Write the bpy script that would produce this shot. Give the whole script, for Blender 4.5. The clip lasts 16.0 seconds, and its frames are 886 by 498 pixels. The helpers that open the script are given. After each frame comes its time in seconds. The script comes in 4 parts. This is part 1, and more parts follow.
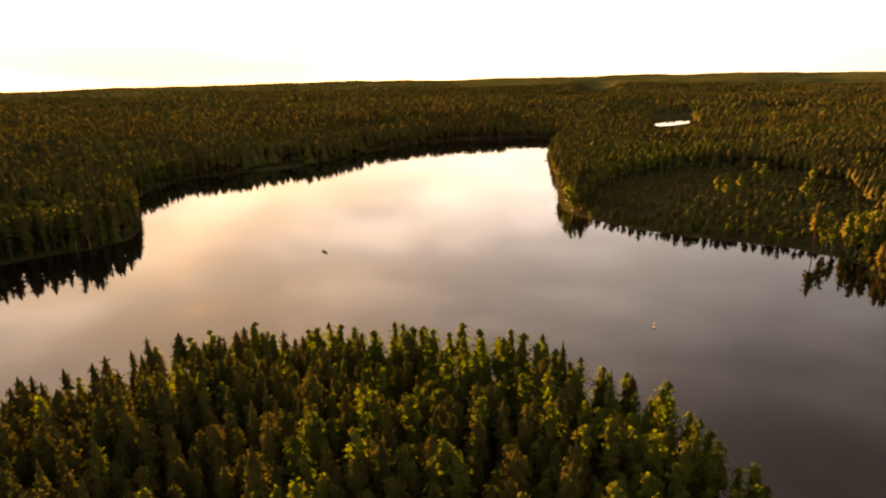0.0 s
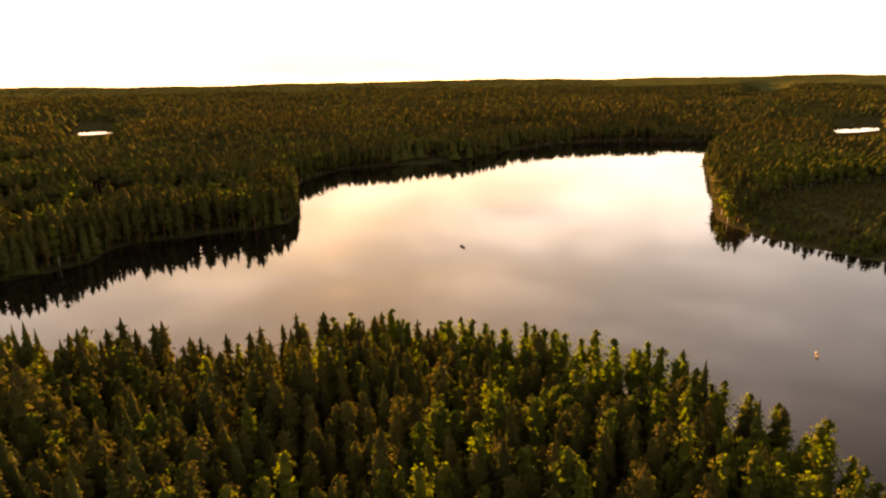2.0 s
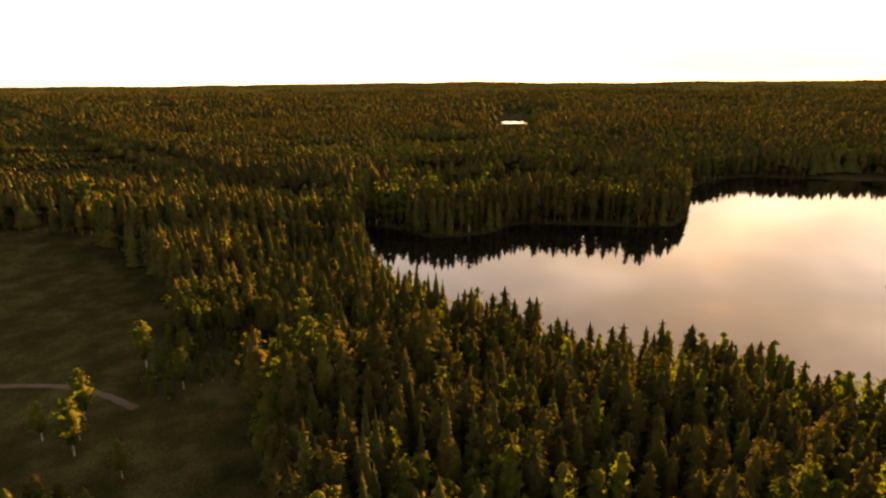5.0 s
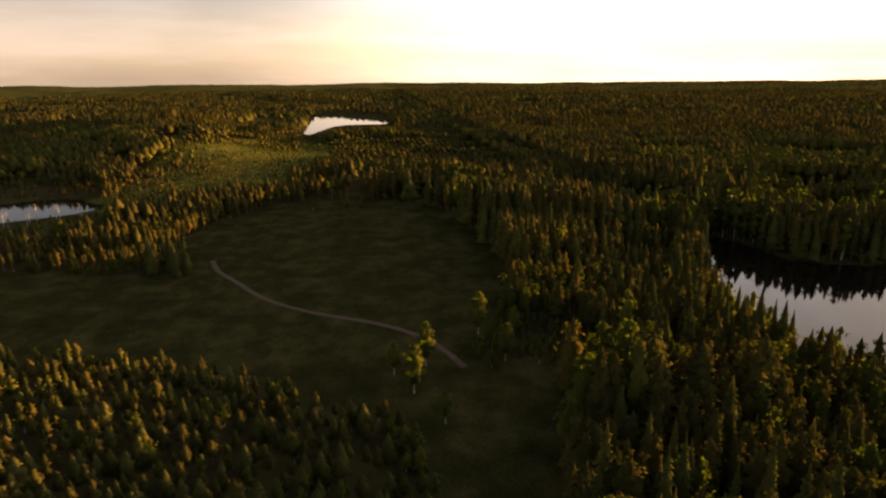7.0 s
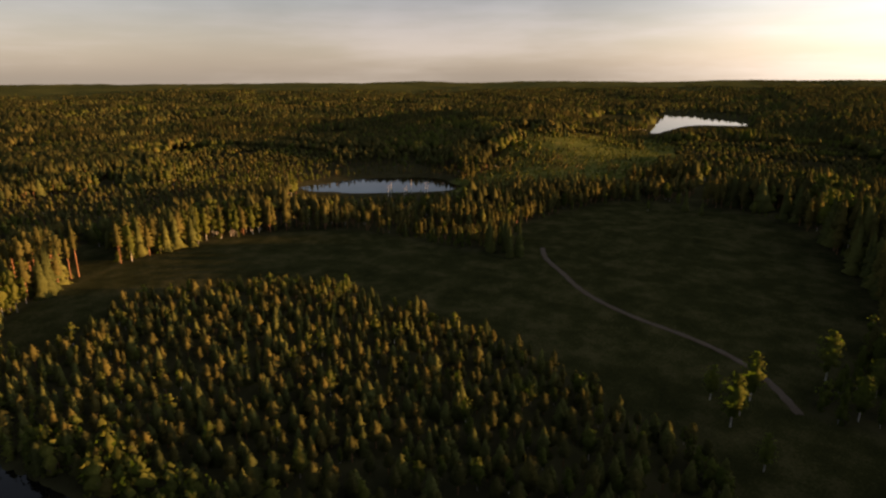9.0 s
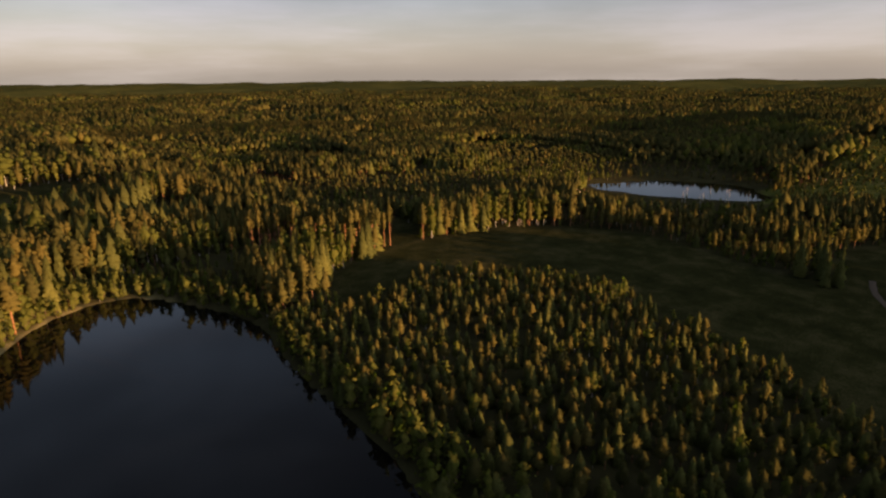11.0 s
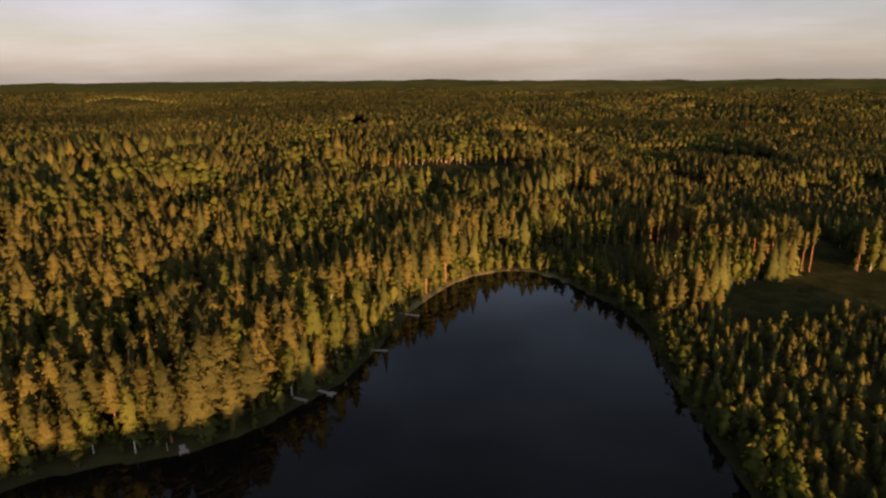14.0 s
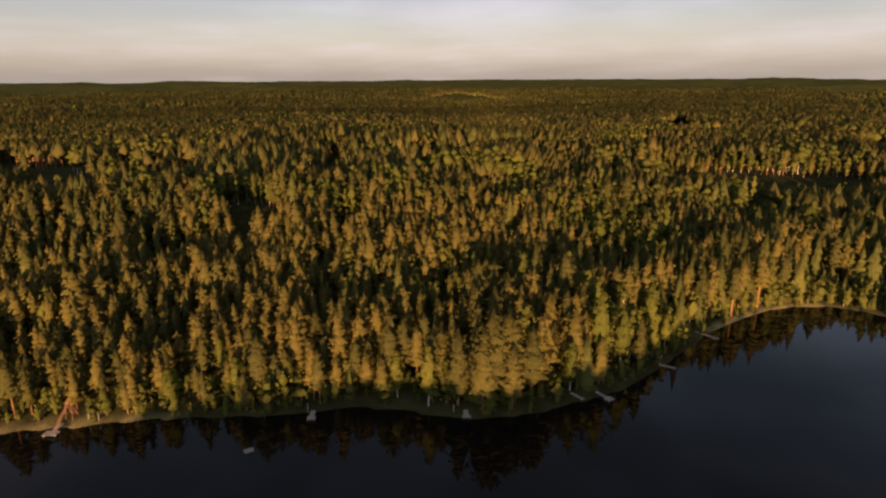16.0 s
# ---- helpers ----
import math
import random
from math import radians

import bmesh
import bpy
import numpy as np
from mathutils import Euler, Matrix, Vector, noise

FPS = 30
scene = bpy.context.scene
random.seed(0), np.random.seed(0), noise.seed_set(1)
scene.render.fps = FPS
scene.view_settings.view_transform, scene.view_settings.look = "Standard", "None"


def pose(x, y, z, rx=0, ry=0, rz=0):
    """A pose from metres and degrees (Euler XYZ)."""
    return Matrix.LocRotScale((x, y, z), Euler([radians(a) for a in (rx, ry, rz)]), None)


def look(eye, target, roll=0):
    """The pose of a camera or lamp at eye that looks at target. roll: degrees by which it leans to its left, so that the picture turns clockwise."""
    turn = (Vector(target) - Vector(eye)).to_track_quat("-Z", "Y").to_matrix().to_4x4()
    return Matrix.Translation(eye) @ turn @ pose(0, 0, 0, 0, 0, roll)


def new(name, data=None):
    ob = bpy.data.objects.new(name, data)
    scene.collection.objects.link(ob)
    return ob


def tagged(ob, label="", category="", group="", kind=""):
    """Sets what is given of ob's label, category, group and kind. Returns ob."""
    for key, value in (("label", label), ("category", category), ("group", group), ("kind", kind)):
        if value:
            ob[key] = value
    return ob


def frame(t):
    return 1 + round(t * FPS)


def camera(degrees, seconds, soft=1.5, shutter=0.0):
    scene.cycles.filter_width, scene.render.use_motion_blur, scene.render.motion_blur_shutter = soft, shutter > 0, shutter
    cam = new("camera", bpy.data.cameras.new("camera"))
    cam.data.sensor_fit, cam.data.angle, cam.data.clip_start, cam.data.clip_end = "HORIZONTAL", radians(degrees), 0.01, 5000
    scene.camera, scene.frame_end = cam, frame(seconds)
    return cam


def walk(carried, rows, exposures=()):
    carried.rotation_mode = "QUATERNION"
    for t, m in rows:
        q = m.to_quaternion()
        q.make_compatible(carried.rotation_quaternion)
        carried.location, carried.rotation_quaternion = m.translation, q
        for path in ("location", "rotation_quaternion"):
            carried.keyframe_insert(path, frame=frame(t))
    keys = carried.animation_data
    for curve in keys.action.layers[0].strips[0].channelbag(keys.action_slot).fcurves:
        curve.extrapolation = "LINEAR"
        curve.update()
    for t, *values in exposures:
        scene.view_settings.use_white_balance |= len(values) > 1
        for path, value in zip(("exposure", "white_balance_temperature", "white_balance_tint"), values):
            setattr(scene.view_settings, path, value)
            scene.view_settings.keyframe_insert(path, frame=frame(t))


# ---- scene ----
cam = camera(73.0, 16.0, soft=2.4)

# The drone hovers 80 m over the lake shore and turns where it is: seconds, yaw, pitch, roll.
EYE = 80.0
TURN = [
    (0.0, 0.00, -16.23, 1.31),
    (0.5, 3.44, -16.18, 1.19),
    (1.0, 6.75, -16.16, 1.08),
    (1.5, 10.31, -16.13, 1.01),
    (2.0, 13.68, -16.12, 0.92),
    (2.5, 18.33, -16.09, 0.85),
    (3.0, 23.97, -16.07, 0.74),
    (3.5, 30.06, -16.05, 0.58),
    (6.0, 65.32, -15.93, 0.46),
    (6.5, 73.57, -15.97, 0.44),
    (7.0, 82.50, -15.96, 0.38),
    (7.5, 90.81, -15.98, 0.34),
    (8.0, 99.49, -15.99, 0.29),
    (8.5, 107.06, -16.03, 0.28),
    (9.0, 114.25, -16.04, 0.34),
    (11.5, 147.82, -16.15, 0.43),
    (12.0, 153.78, -16.16, 0.44),
    (12.5, 159.99, -16.17, 0.42),
    (13.0, 166.04, -16.16, 0.36),
    (13.5, 172.59, -16.15, 0.35),
    (14.0, 179.66, -16.15, 0.31),
    (14.5, 186.56, -16.17, 0.33),
    (15.0, 194.19, -16.18, 0.34),
    (15.5, 201.21, -16.19, 0.29),
    (16.0, 208.76, -16.18, 0.27),
]
EXPOSURES = [(0.0, 4.32, 12500, 28), (3.5, 4.58, 12500, 28), (6.0, 4.1, 11500, 28), (7.0, 3.6, 9200, 22), (9.0, 3.2, 7200, 15), (12.5, 3.16, 6600, 16), (14.5, 3.22, 6700, 17), (16.0, 3.22, 6700, 17)]
walk(cam, [(t, pose(0, 0, EYE, 90 + pitch, roll, yaw)) for t, yaw, pitch, roll in TURN], EXPOSURES)

# ---- sky and sun ----
SUN_AZ, SUN_EL = 24.5, 4.6       # degrees towards the west of north, and up
SKY_MOST = 2.1                   # the brightest that the veiled sky gets round the sun

world = bpy.data.worlds.new("evening_sky")
scene.world = world
world.use_nodes = True
wn, wl = world.node_tree.nodes, world.node_tree.links
wn.clear()
sky = wn.new("ShaderNodeTexSky")
sky.sky_type, sky.sun_disc = "NISHITA", False
sky.sun_elevation, sky.sun_rotation = radians(SUN_EL), radians(-SUN_AZ)
sky.altitude, sky.air_density, sky.dust_density, sky.ozone_density = 100, 0.85, 1.8, 1.0
# thin high streaks of cloud
wco = wn.new("ShaderNodeTexCoord")
wmap = wn.new("ShaderNodeMapping")
wmap.inputs["Scale"].default_value = (1.0, 1.0, 8.0)
wmap.inputs["Rotation"].default_value = (0.06, 0.05, 0.4)
wnoise = wn.new("ShaderNodeTexNoise")
wnoise.inputs["Scale"].default_value = 2.2
wnoise.inputs["Detail"].default_value = 5.0
wnoise.inputs["Roughness"].default_value = 0.55
wramp = wn.new("ShaderNodeMapRange")
wramp.interpolation_type = "SMOOTHSTEP"
wramp.inputs["From Min"].default_value, wramp.inputs["From Max"].default_value = 0.42, 0.72
wramp.inputs["To Min"].default_value, wramp.inputs["To Max"].default_value = 0.65, 0.95
# the veil of haze and high cloud: as bright as the sky behind it, and whitened
wbw = wn.new("ShaderNodeRGBToBW")
wgrey = wn.new("ShaderNodeMix")
wgrey.data_type, wgrey.blend_type = "RGBA", "MULTIPLY"
wgrey.inputs["Factor"].default_value = 1.0
wgrey.inputs["B"].default_value = (1.22, 1.17, 1.17, 1)
wveil = wn.new("ShaderNodeMix")
wveil.data_type, wveil.blend_type = "RGBA", "ADD"
wveil.inputs["Factor"].default_value = 1.0
whaze = wn.new("ShaderNodeMix")               # cream haze low down, grey-blue above
whaze.data_type = "RGBA"
whaze.inputs["A"].default_value, whaze.inputs["B"].default_value = (2.22, 2.15, 2.12, 1), (0.42, 0.52, 0.68, 1)
wl.new(whaze.outputs["Result"], wveil.inputs["B"])
wmix = wn.new("ShaderNodeMix")
wmix.data_type = "RGBA"
wback = wn.new("ShaderNodeBackground")
wback.inputs["Strength"].default_value = 0.068
wout = wn.new("ShaderNodeOutputWorld")
wl.new(wco.outputs["Generated"], wmap.inputs["Vector"])
wl.new(wmap.outputs["Vector"], wnoise.inputs["Vector"])
wl.new(wnoise.outputs["Fac"], wramp.inputs["Value"])
wl.new(sky.outputs["Color"], wbw.inputs["Color"])
wflat = wn.new("ShaderNodeMath")             # high haze evens the sky out
wflat.operation = "POWER"
wflat.inputs[1].default_value = 0.72
wl.new(wbw.outputs["Val"], wflat.inputs[0])
wl.new(wflat.outputs["Value"], wgrey.inputs["A"])
wl.new(wgrey.outputs["Result"], wveil.inputs["A"])
wxyz = wn.new("ShaderNodeSeparateXYZ")
wthin = wn.new("ShaderNodeMapRange")         # the veil thins out upwards
wthin.interpolation_type = "SMOOTHSTEP"
wthin.inputs["From Min"].default_value, wthin.inputs["From Max"].default_value = 0.10, 0.55
wthin.inputs["To Min"].default_value, wthin.inputs["To Max"].default_value = 1.0, 0.40
wfac = wn.new("ShaderNodeMath")
wfac.operation = "MULTIPLY"
wl.new(wco.outputs["Generated"], wxyz.inputs["Vector"])
wl.new(wxyz.outputs["Z"], wthin.inputs["Value"])
wl.new(wramp.outputs["Result"], wfac.inputs[0])
wl.new(wthin.outputs["Result"], wfac.inputs[1])
wl.new(wfac.outputs["Value"], wmix.inputs["Factor"])
wl.new(sky.outputs["Color"], wmix.inputs["A"])
wl.new(wveil.outputs["Result"], wmix.inputs["B"])
wdense = wn.new("ShaderNodeMapRange")        # thick and thin streaks
wdense.inputs["From Min"].default_value, wdense.inputs["From Max"].default_value = 0.35, 0.7
wdense.inputs["To Min"].default_value, wdense.inputs["To Max"].default_value = 0.96, 1.05
wstreak = wn.new("ShaderNodeMix")
wstreak.data_type, wstreak.blend_type = "RGBA", "MULTIPLY"
wstreak.inputs["Factor"].default_value = 1.0
wl.new(wnoise.outputs["Fac"], wdense.inputs["Value"])
wl.new(wmix.outputs["Result"], wstreak.inputs["A"])
wl.new(wdense.outputs["Result"], wstreak.inputs["B"])
wrise = wn.new("ShaderNodeMapRange")         # peach over the horizon, blue-grey above
wrise.interpolation_type = "SMOOTHSTEP"
wrise.inputs["From Min"].default_value, wrise.inputs["From Max"].default_value = 0.0, 0.20
wlow = wn.new("ShaderNodeMapRange")
wlow.inputs["From Min"].default_value, wlow.inputs["From Max"].default_value = 0.0, 0.16
wl.new(wxyz.outputs["Z"], wlow.inputs["Value"])
wl.new(wlow.outputs["Result"], whaze.inputs["Factor"])
whigh = wn.new("ShaderNodeMapRange")         # deeper and duller towards the zenith
whigh.interpolation_type = "SMOOTHSTEP"
whigh.inputs["From Min"].default_value, whigh.inputs["From Max"].default_value = 0.15, 0.60
wdeep = wn.new("ShaderNodeMix")
wdeep.data_type = "RGBA"
wdeep.inputs["B"].default_value = (0.72, 0.69, 0.70, 1)
wl.new(wxyz.outputs["Z"], whigh.inputs["Value"])
wl.new(whigh.outputs["Result"], wdeep.inputs["Factor"])
wtint = wn.new("ShaderNodeMix")
wtint.data_type = "RGBA"
wtint.inputs["A"].default_value, wtint.inputs["B"].default_value = (1.04, 0.968, 0.86, 1), (0.79, 0.92, 1.10, 1)
wside = wn.new("ShaderNodeVectorMath")       # brighter towards the sun
wside.operation = "DOT_PRODUCT"
wside.inputs[1].default_value = (-math.sin(radians(SUN_AZ)), math.cos(radians(SUN_AZ)), 0.0)
wglow = wn.new("ShaderNodeMapRange")
wglow.interpolation_type = "SMOOTHSTEP"
wglow.inputs["From Min"].default_value, wglow.inputs["From Max"].default_value = 0.15, 0.97
wglow.inputs["To Min"].default_value, wglow.inputs["To Max"].default_value = 0.30, 1.08
wtoned = wn.new("ShaderNodeMix")
wtoned.data_type, wtoned.blend_type = "RGBA", "MULTIPLY"
wtoned.inputs["Factor"].default_value = 1.0
wscaled = wn.new("ShaderNodeMix")
wscaled.data_type, wscaled.blend_type = "RGBA", "MULTIPLY"
wscaled.inputs["Factor"].default_value = 1.0
wl.new(wxyz.outputs["Z"], wrise.inputs["Value"])
wl.new(wrise.outputs["Result"], wtint.inputs["Factor"])
wl.new(wco.outputs["Generated"], wside.inputs[0])
wl.new(wside.outputs["Value"], wglow.inputs["Value"])
wl.new(wstreak.outputs["Result"], wtoned.inputs["A"])
wl.new(wtint.outputs["Result"], wdeep.inputs["A"])
wl.new(wdeep.outputs["Result"], wtoned.inputs["B"])
wl.new(wtoned.outputs["Result"], wscaled.inputs["A"])
wl.new(wglow.outputs["Result"], wscaled.inputs["B"])
# the bright haze round the sun stays within the range of a veiled evening sky
wlum = wn.new("ShaderNodeRGBToBW")
wl.new(wscaled.outputs["Result"], wlum.inputs["Color"])


def sky_math(op, a, b):
    m = wn.new("ShaderNodeMath")
    m.operation = op
    wl.new(a, m.inputs[0])
    m.inputs[1].default_value = b
    return m.outputs["Value"]


wsoft = sky_math("POWER", sky_math("ADD", sky_math("POWER", sky_math("DIVIDE", wlum.outputs["Val"], SKY_MOST), 3.0), 1.0), -1.0 / 3.0)
# broad soft banks of cloud
wbank_map = wn.new("ShaderNodeMapping")
wbank_map.inputs["Scale"].default_value = (1.0, 1.0, 2.6)
wl.new(wco.outputs["Generated"], wbank_map.inputs["Vector"])
wbank_noise = wn.new("ShaderNodeTexNoise")
wbank_noise.inputs["Scale"].default_value, wbank_noise.inputs["Detail"].default_value, wbank_noise.inputs["Roughness"].default_value = 4.2, 6.0, 0.5
wl.new(wbank_map.outputs["Vector"], wbank_noise.inputs["Vector"])
wbank = wn.new("ShaderNodeMapRange")
wbank.interpolation_type = "SMOOTHSTEP"
wbank.inputs["From Min"].default_value, wbank.inputs["From Max"].default_value = 0.36, 0.68
wbank.inputs["To Min"].default_value, wbank.inputs["To Max"].default_value = -0.16, 0.24
wl.new(wbank_noise.outputs["Fac"], wbank.inputs["Value"])
wbank_rise = wn.new("ShaderNodeMapRange")    # they stand clear of the horizon
wbank_rise.interpolation_type = "SMOOTHSTEP"
wbank_rise.inputs["From Min"].default_value, wbank_rise.inputs["From Max"].default_value = 0.05, 0.22
wbank_rise.inputs["To Min"].default_value, wbank_rise.inputs["To Max"].default_value = 0.12, 1.0
wl.new(wxyz.outputs["Z"], wbank_rise.inputs["Value"])
wbank_part = wn.new("ShaderNodeMath")
wbank_part.operation = "MULTIPLY"
wl.new(wbank.outputs["Result"], wbank_part.inputs[0])
wl.new(wbank_rise.outputs["Result"], wbank_part.inputs[1])
wboth = wn.new("ShaderNodeMath")
wboth.operation = "MULTIPLY"
wl.new(wsoft, wboth.inputs[0])
wl.new(sky_math("ADD", wbank_part.outputs["Value"], 1.0), wboth.inputs[1])
wfinal = wn.new("ShaderNodeMix")
wfinal.data_type, wfinal.blend_type = "RGBA", "MULTIPLY"
wfinal.inputs["Factor"].default_value = 1.0
wl.new(wscaled.outputs["Result"], wfinal.inputs["A"])
wl.new(wboth.outputs["Value"], wfinal.inputs["B"])
wl.new(wfinal.outputs["Result"], wback.inputs["Color"])
wl.new(wback.outputs["Background"], wout.inputs["Surface"])

sun_way = Vector((-math.sin(radians(SUN_AZ)) * math.cos(radians(SUN_EL)), math.cos(radians(SUN_AZ)) * math.cos(radians(SUN_EL)), math.sin(radians(SUN_EL))))
sun_lamp = bpy.data.lights.new("sun", "SUN")
sun_lamp.energy, sun_lamp.angle, sun_lamp.color = 1.6, radians(0.6), (1.0, 0.567, 0.25)
new("sun", sun_lamp).matrix_world = look(sun_way * 1000, (0, 0, 0))


# ---- materials ----
def material(name, rough=0.8, spec=0.3):
    m = bpy.data.materials.new(name)
    m.use_nodes = True
    n = m.node_tree.nodes
    b = n["Principled BSDF"]
    b.inputs["Roughness"].default_value = rough
    b.inputs["Specular IOR Level"].default_value = spec
    return m, n, m.node_tree.links, b


def ramp(n, stops):
    r = n.new("ShaderNodeValToRGB")
    e = r.color_ramp.elements
    while len(e) < len(stops):
        e.new(0.5)
    for el, (p, c) in zip(e, stops):
        el.position, el.color = p, (*c, 1)
    return r


def noise_node(n, links, scale, detail=4.0, rough=0.55, vec=None):
    t = n.new("ShaderNodeTexNoise")
    t.inputs["Scale"].default_value, t.inputs["Detail"].default_value, t.inputs["Roughness"].default_value = scale, detail, rough
    if vec is None:
        vec = n.new("ShaderNodeTexCoord").outputs["Object"]
    links.new(vec, t.inputs["Vector"])
    return t


def maths(n, links, op, a, b):
    m = n.new("ShaderNodeMath")
    m.operation = op
    for i, v in enumerate((a, b)):
        if isinstance(v, (int, float)):
            m.inputs[i].default_value = v
        else:
            links.new(v, m.inputs[i])
    return m.outputs[0]


def mixed(n, links, fac, a, b, blend="MIX"):
    m = n.new("ShaderNodeMix")
    m.data_type, m.blend_type = "RGBA", blend
    for sock, v in (("Factor", fac), ("A", a), ("B", b)):
        if isinstance(v, (int, float)):
            m.inputs[sock].default_value = v
        elif isinstance(v, tuple):
            m.inputs[sock].default_value = (*v, 1)
        else:
            links.new(v, m.inputs[sock])
    return m.outputs["Result"]


def bump(n, links, b, height, strength, distance):
    k = n.new("ShaderNodeBump")
    k.inputs["Strength"].default_value, k.inputs["Distance"].default_value = strength, distance
    links.new(height, k.inputs["Height"])
    links.new(k.outputs["Normal"], b.inputs["Normal"])
    return k


def foliage(name, dark, mid, light, through_leaf, shine):
    """Needles or leaves: a tone for each tree, a smaller shift for each clump, and light that shines through."""
    m, n, l, b = material(name, 0.9, 0.0)
    info, att, geo = n.new("ShaderNodeObjectInfo"), n.new("ShaderNodeAttribute"), n.new("ShaderNodeNewGeometry")
    att.attribute_name = "tint"
    tone = maths(n, l, "FRACT", maths(n, l, "ADD", att.outputs["Fac"], info.outputs["Random"]), 0.0)
    s = maths(n, l, "ADD", maths(n, l, "MULTIPLY", tone, 0.90), maths(n, l, "MULTIPLY", geo.outputs["Random Per Island"], 0.10))
    r = ramp(n, [(0.0, dark), (0.5, mid), (1.0, light)])
    l.new(s, r.inputs["Fac"])
    fine = noise_node(n, l, 1.5, 5.0, 0.65, geo.outputs["Position"])
    spread = n.new("ShaderNodeMapRange")
    spread.inputs["From Min"].default_value, spread.inputs["From Max"].default_value = 0.33, 0.67
    l.new(fine.outputs["Fac"], spread.inputs["Value"])
    col = mixed(n, l, spread.outputs["Result"], mixed(n, l, 1.0, r.outputs["Color"], (0.70, 0.71, 0.70), "MULTIPLY"), mixed(n, l, 1.0, r.outputs["Color"], (1.22, 1.20, 1.15), "MULTIPLY"))
    l.new(col, b.inputs["Base Color"])
    bump(n, l, b, fine.outputs["Fac"], 0.4, 0.5)
    tr = n.new("ShaderNodeBsdfTranslucent")
    l.new(mixed(n, l, 1.0, col, through_leaf, "MULTIPLY"), tr.inputs["Color"])
    mx = n.new("ShaderNodeMixShader")
    mx.inputs["Fac"].default_value = shine
    out = n["Material Output"]
    l.new(b.outputs["BSDF"], mx.inputs[1])
    l.new(tr.outputs["BSDF"], mx.inputs[2])
    l.new(mx.outputs["Shader"], out.inputs["Surface"])
    return m


def bark(name, low, high, scale):
    m, n, l, b = material(name, 0.85, 0.2)
    co = n.new("ShaderNodeNewGeometry")
    mp = n.new("ShaderNodeMapping")
    mp.inputs["Scale"].default_value = (1, 1, 0.25)
    l.new(co.outputs["Position"], mp.inputs["Vector"])
    t = noise_node(n, l, scale, 4.0, 0.6, mp.outputs["Vector"])
    r = ramp(n, [(0.35, low), (0.65, high)])
    l.new(t.outputs["Fac"], r.inputs["Fac"])
    l.new(r.outputs["Color"], b.inputs["Base Color"])
    bump(n, l, b, t.outputs["Fac"], 0.6, 0.05)
    return m


PINE_LEAF = foliage("pine_needles", (0.052, 0.053, 0.019), (0.083, 0.077, 0.025), (0.120, 0.098, 0.029), (0.82, 1.25, 0.40), 0.27)
SPRUCE_LEAF = foliage("spruce_needles", (0.060, 0.068, 0.023), (0.090, 0.096, 0.030), (0.122, 0.122, 0.035), (0.82, 1.25, 0.40), 0.25)
BIRCH_LEAF = foliage("birch_leaves", (0.082, 0.094, 0.024), (0.113, 0.122, 0.030), (0.150, 0.146, 0.036), (0.92, 1.45, 0.42), 0.48)
PINE_BARK = bark("pine_bark", (0.13, 0.065, 0.03), (0.30, 0.15, 0.07), 5.0)
SPRUCE_BARK = bark("spruce_bark", (0.07, 0.05, 0.035), (0.16, 0.11, 0.08), 5.0)
BIRCH_BARK = bark("birch_bark", (0.25, 0.22, 0.18), (0.62, 0.58, 0.50), 4.0)


def ground_material():
    m, n, l, b = material("land", 1.0, 0.0)
    obj = n.new("ShaderNodeTexCoord").outputs["Object"]
    big, mid, fine = noise_node(n, l, 0.012, 5, 0.6, obj), noise_node(n, l, 0.11, 5, 0.6, obj), noise_node(n, l, 1.7, 4, 0.6, obj)

    def att(name):
        a = n.new("ShaderNodeAttribute")
        a.attribute_name = name
        return a.outputs["Fac"]

    floor_r = ramp(n, [(0.3, (0.030, 0.028, 0.014)), (0.6, (0.055, 0.052, 0.022)), (0.8, (0.075, 0.062, 0.032))])
    l.new(mid.outputs["Fac"], floor_r.inputs["Fac"])
    grass_r = ramp(n, [(0.34, (0.018, 0.020, 0.008)), (0.5, (0.035, 0.036, 0.013)), (0.64, (0.074, 0.066, 0.027))])
    l.new(maths(n, l, "ADD", maths(n, l, "MULTIPLY", mid.outputs["Fac"], 0.6), maths(n, l, "MULTIPLY", fine.outputs["Fac"], 0.4)), grass_r.inputs["Fac"])
    shore_r = ramp(n, [(0.3, (0.17, 0.14, 0.06)), (0.7, (0.34, 0.29, 0.14))])
    l.new(fine.outputs["Fac"], shore_r.inputs["Fac"])
    far_r = ramp(n, [(0.3, (0.035, 0.045, 0.016)), (0.5, (0.065, 0.072, 0.024)), (0.7, (0.110, 0.110, 0.036))])
    l.new(maths(n, l, "ADD", maths(n, l, "MULTIPLY", big.outputs["Fac"], 0.55), maths(n, l, "MULTIPLY", mid.outputs["Fac"], 0.45)), far_r.inputs["Fac"])
    c = mixed(n, l, att("meadow"), floor_r.outputs["Color"], grass_r.outputs["Color"])
    lush_r = ramp(n, [(0.34, (0.060, 0.072, 0.018)), (0.5, (0.105, 0.118, 0.028)), (0.64, (0.160, 0.155, 0.045))])
    l.new(mid.outputs["Fac"], lush_r.inputs["Fac"])
    c = mixed(n, l, att("growth"), c, lush_r.outputs["Color"])
    c = mixed(n, l, att("distance"), c, far_r.outputs["Color"])
    c = mixed(n, l, att("shore"), c, shore_r.outputs["Color"])
    l.new(c, b.inputs["Base Color"])
    h = maths(n, l, "ADD", maths(n, l, "MULTIPLY", fine.outputs["Fac"], 0.3), mid.outputs["Fac"])
    bump(n, l, b, h, 0.45, 1.0)
    return m


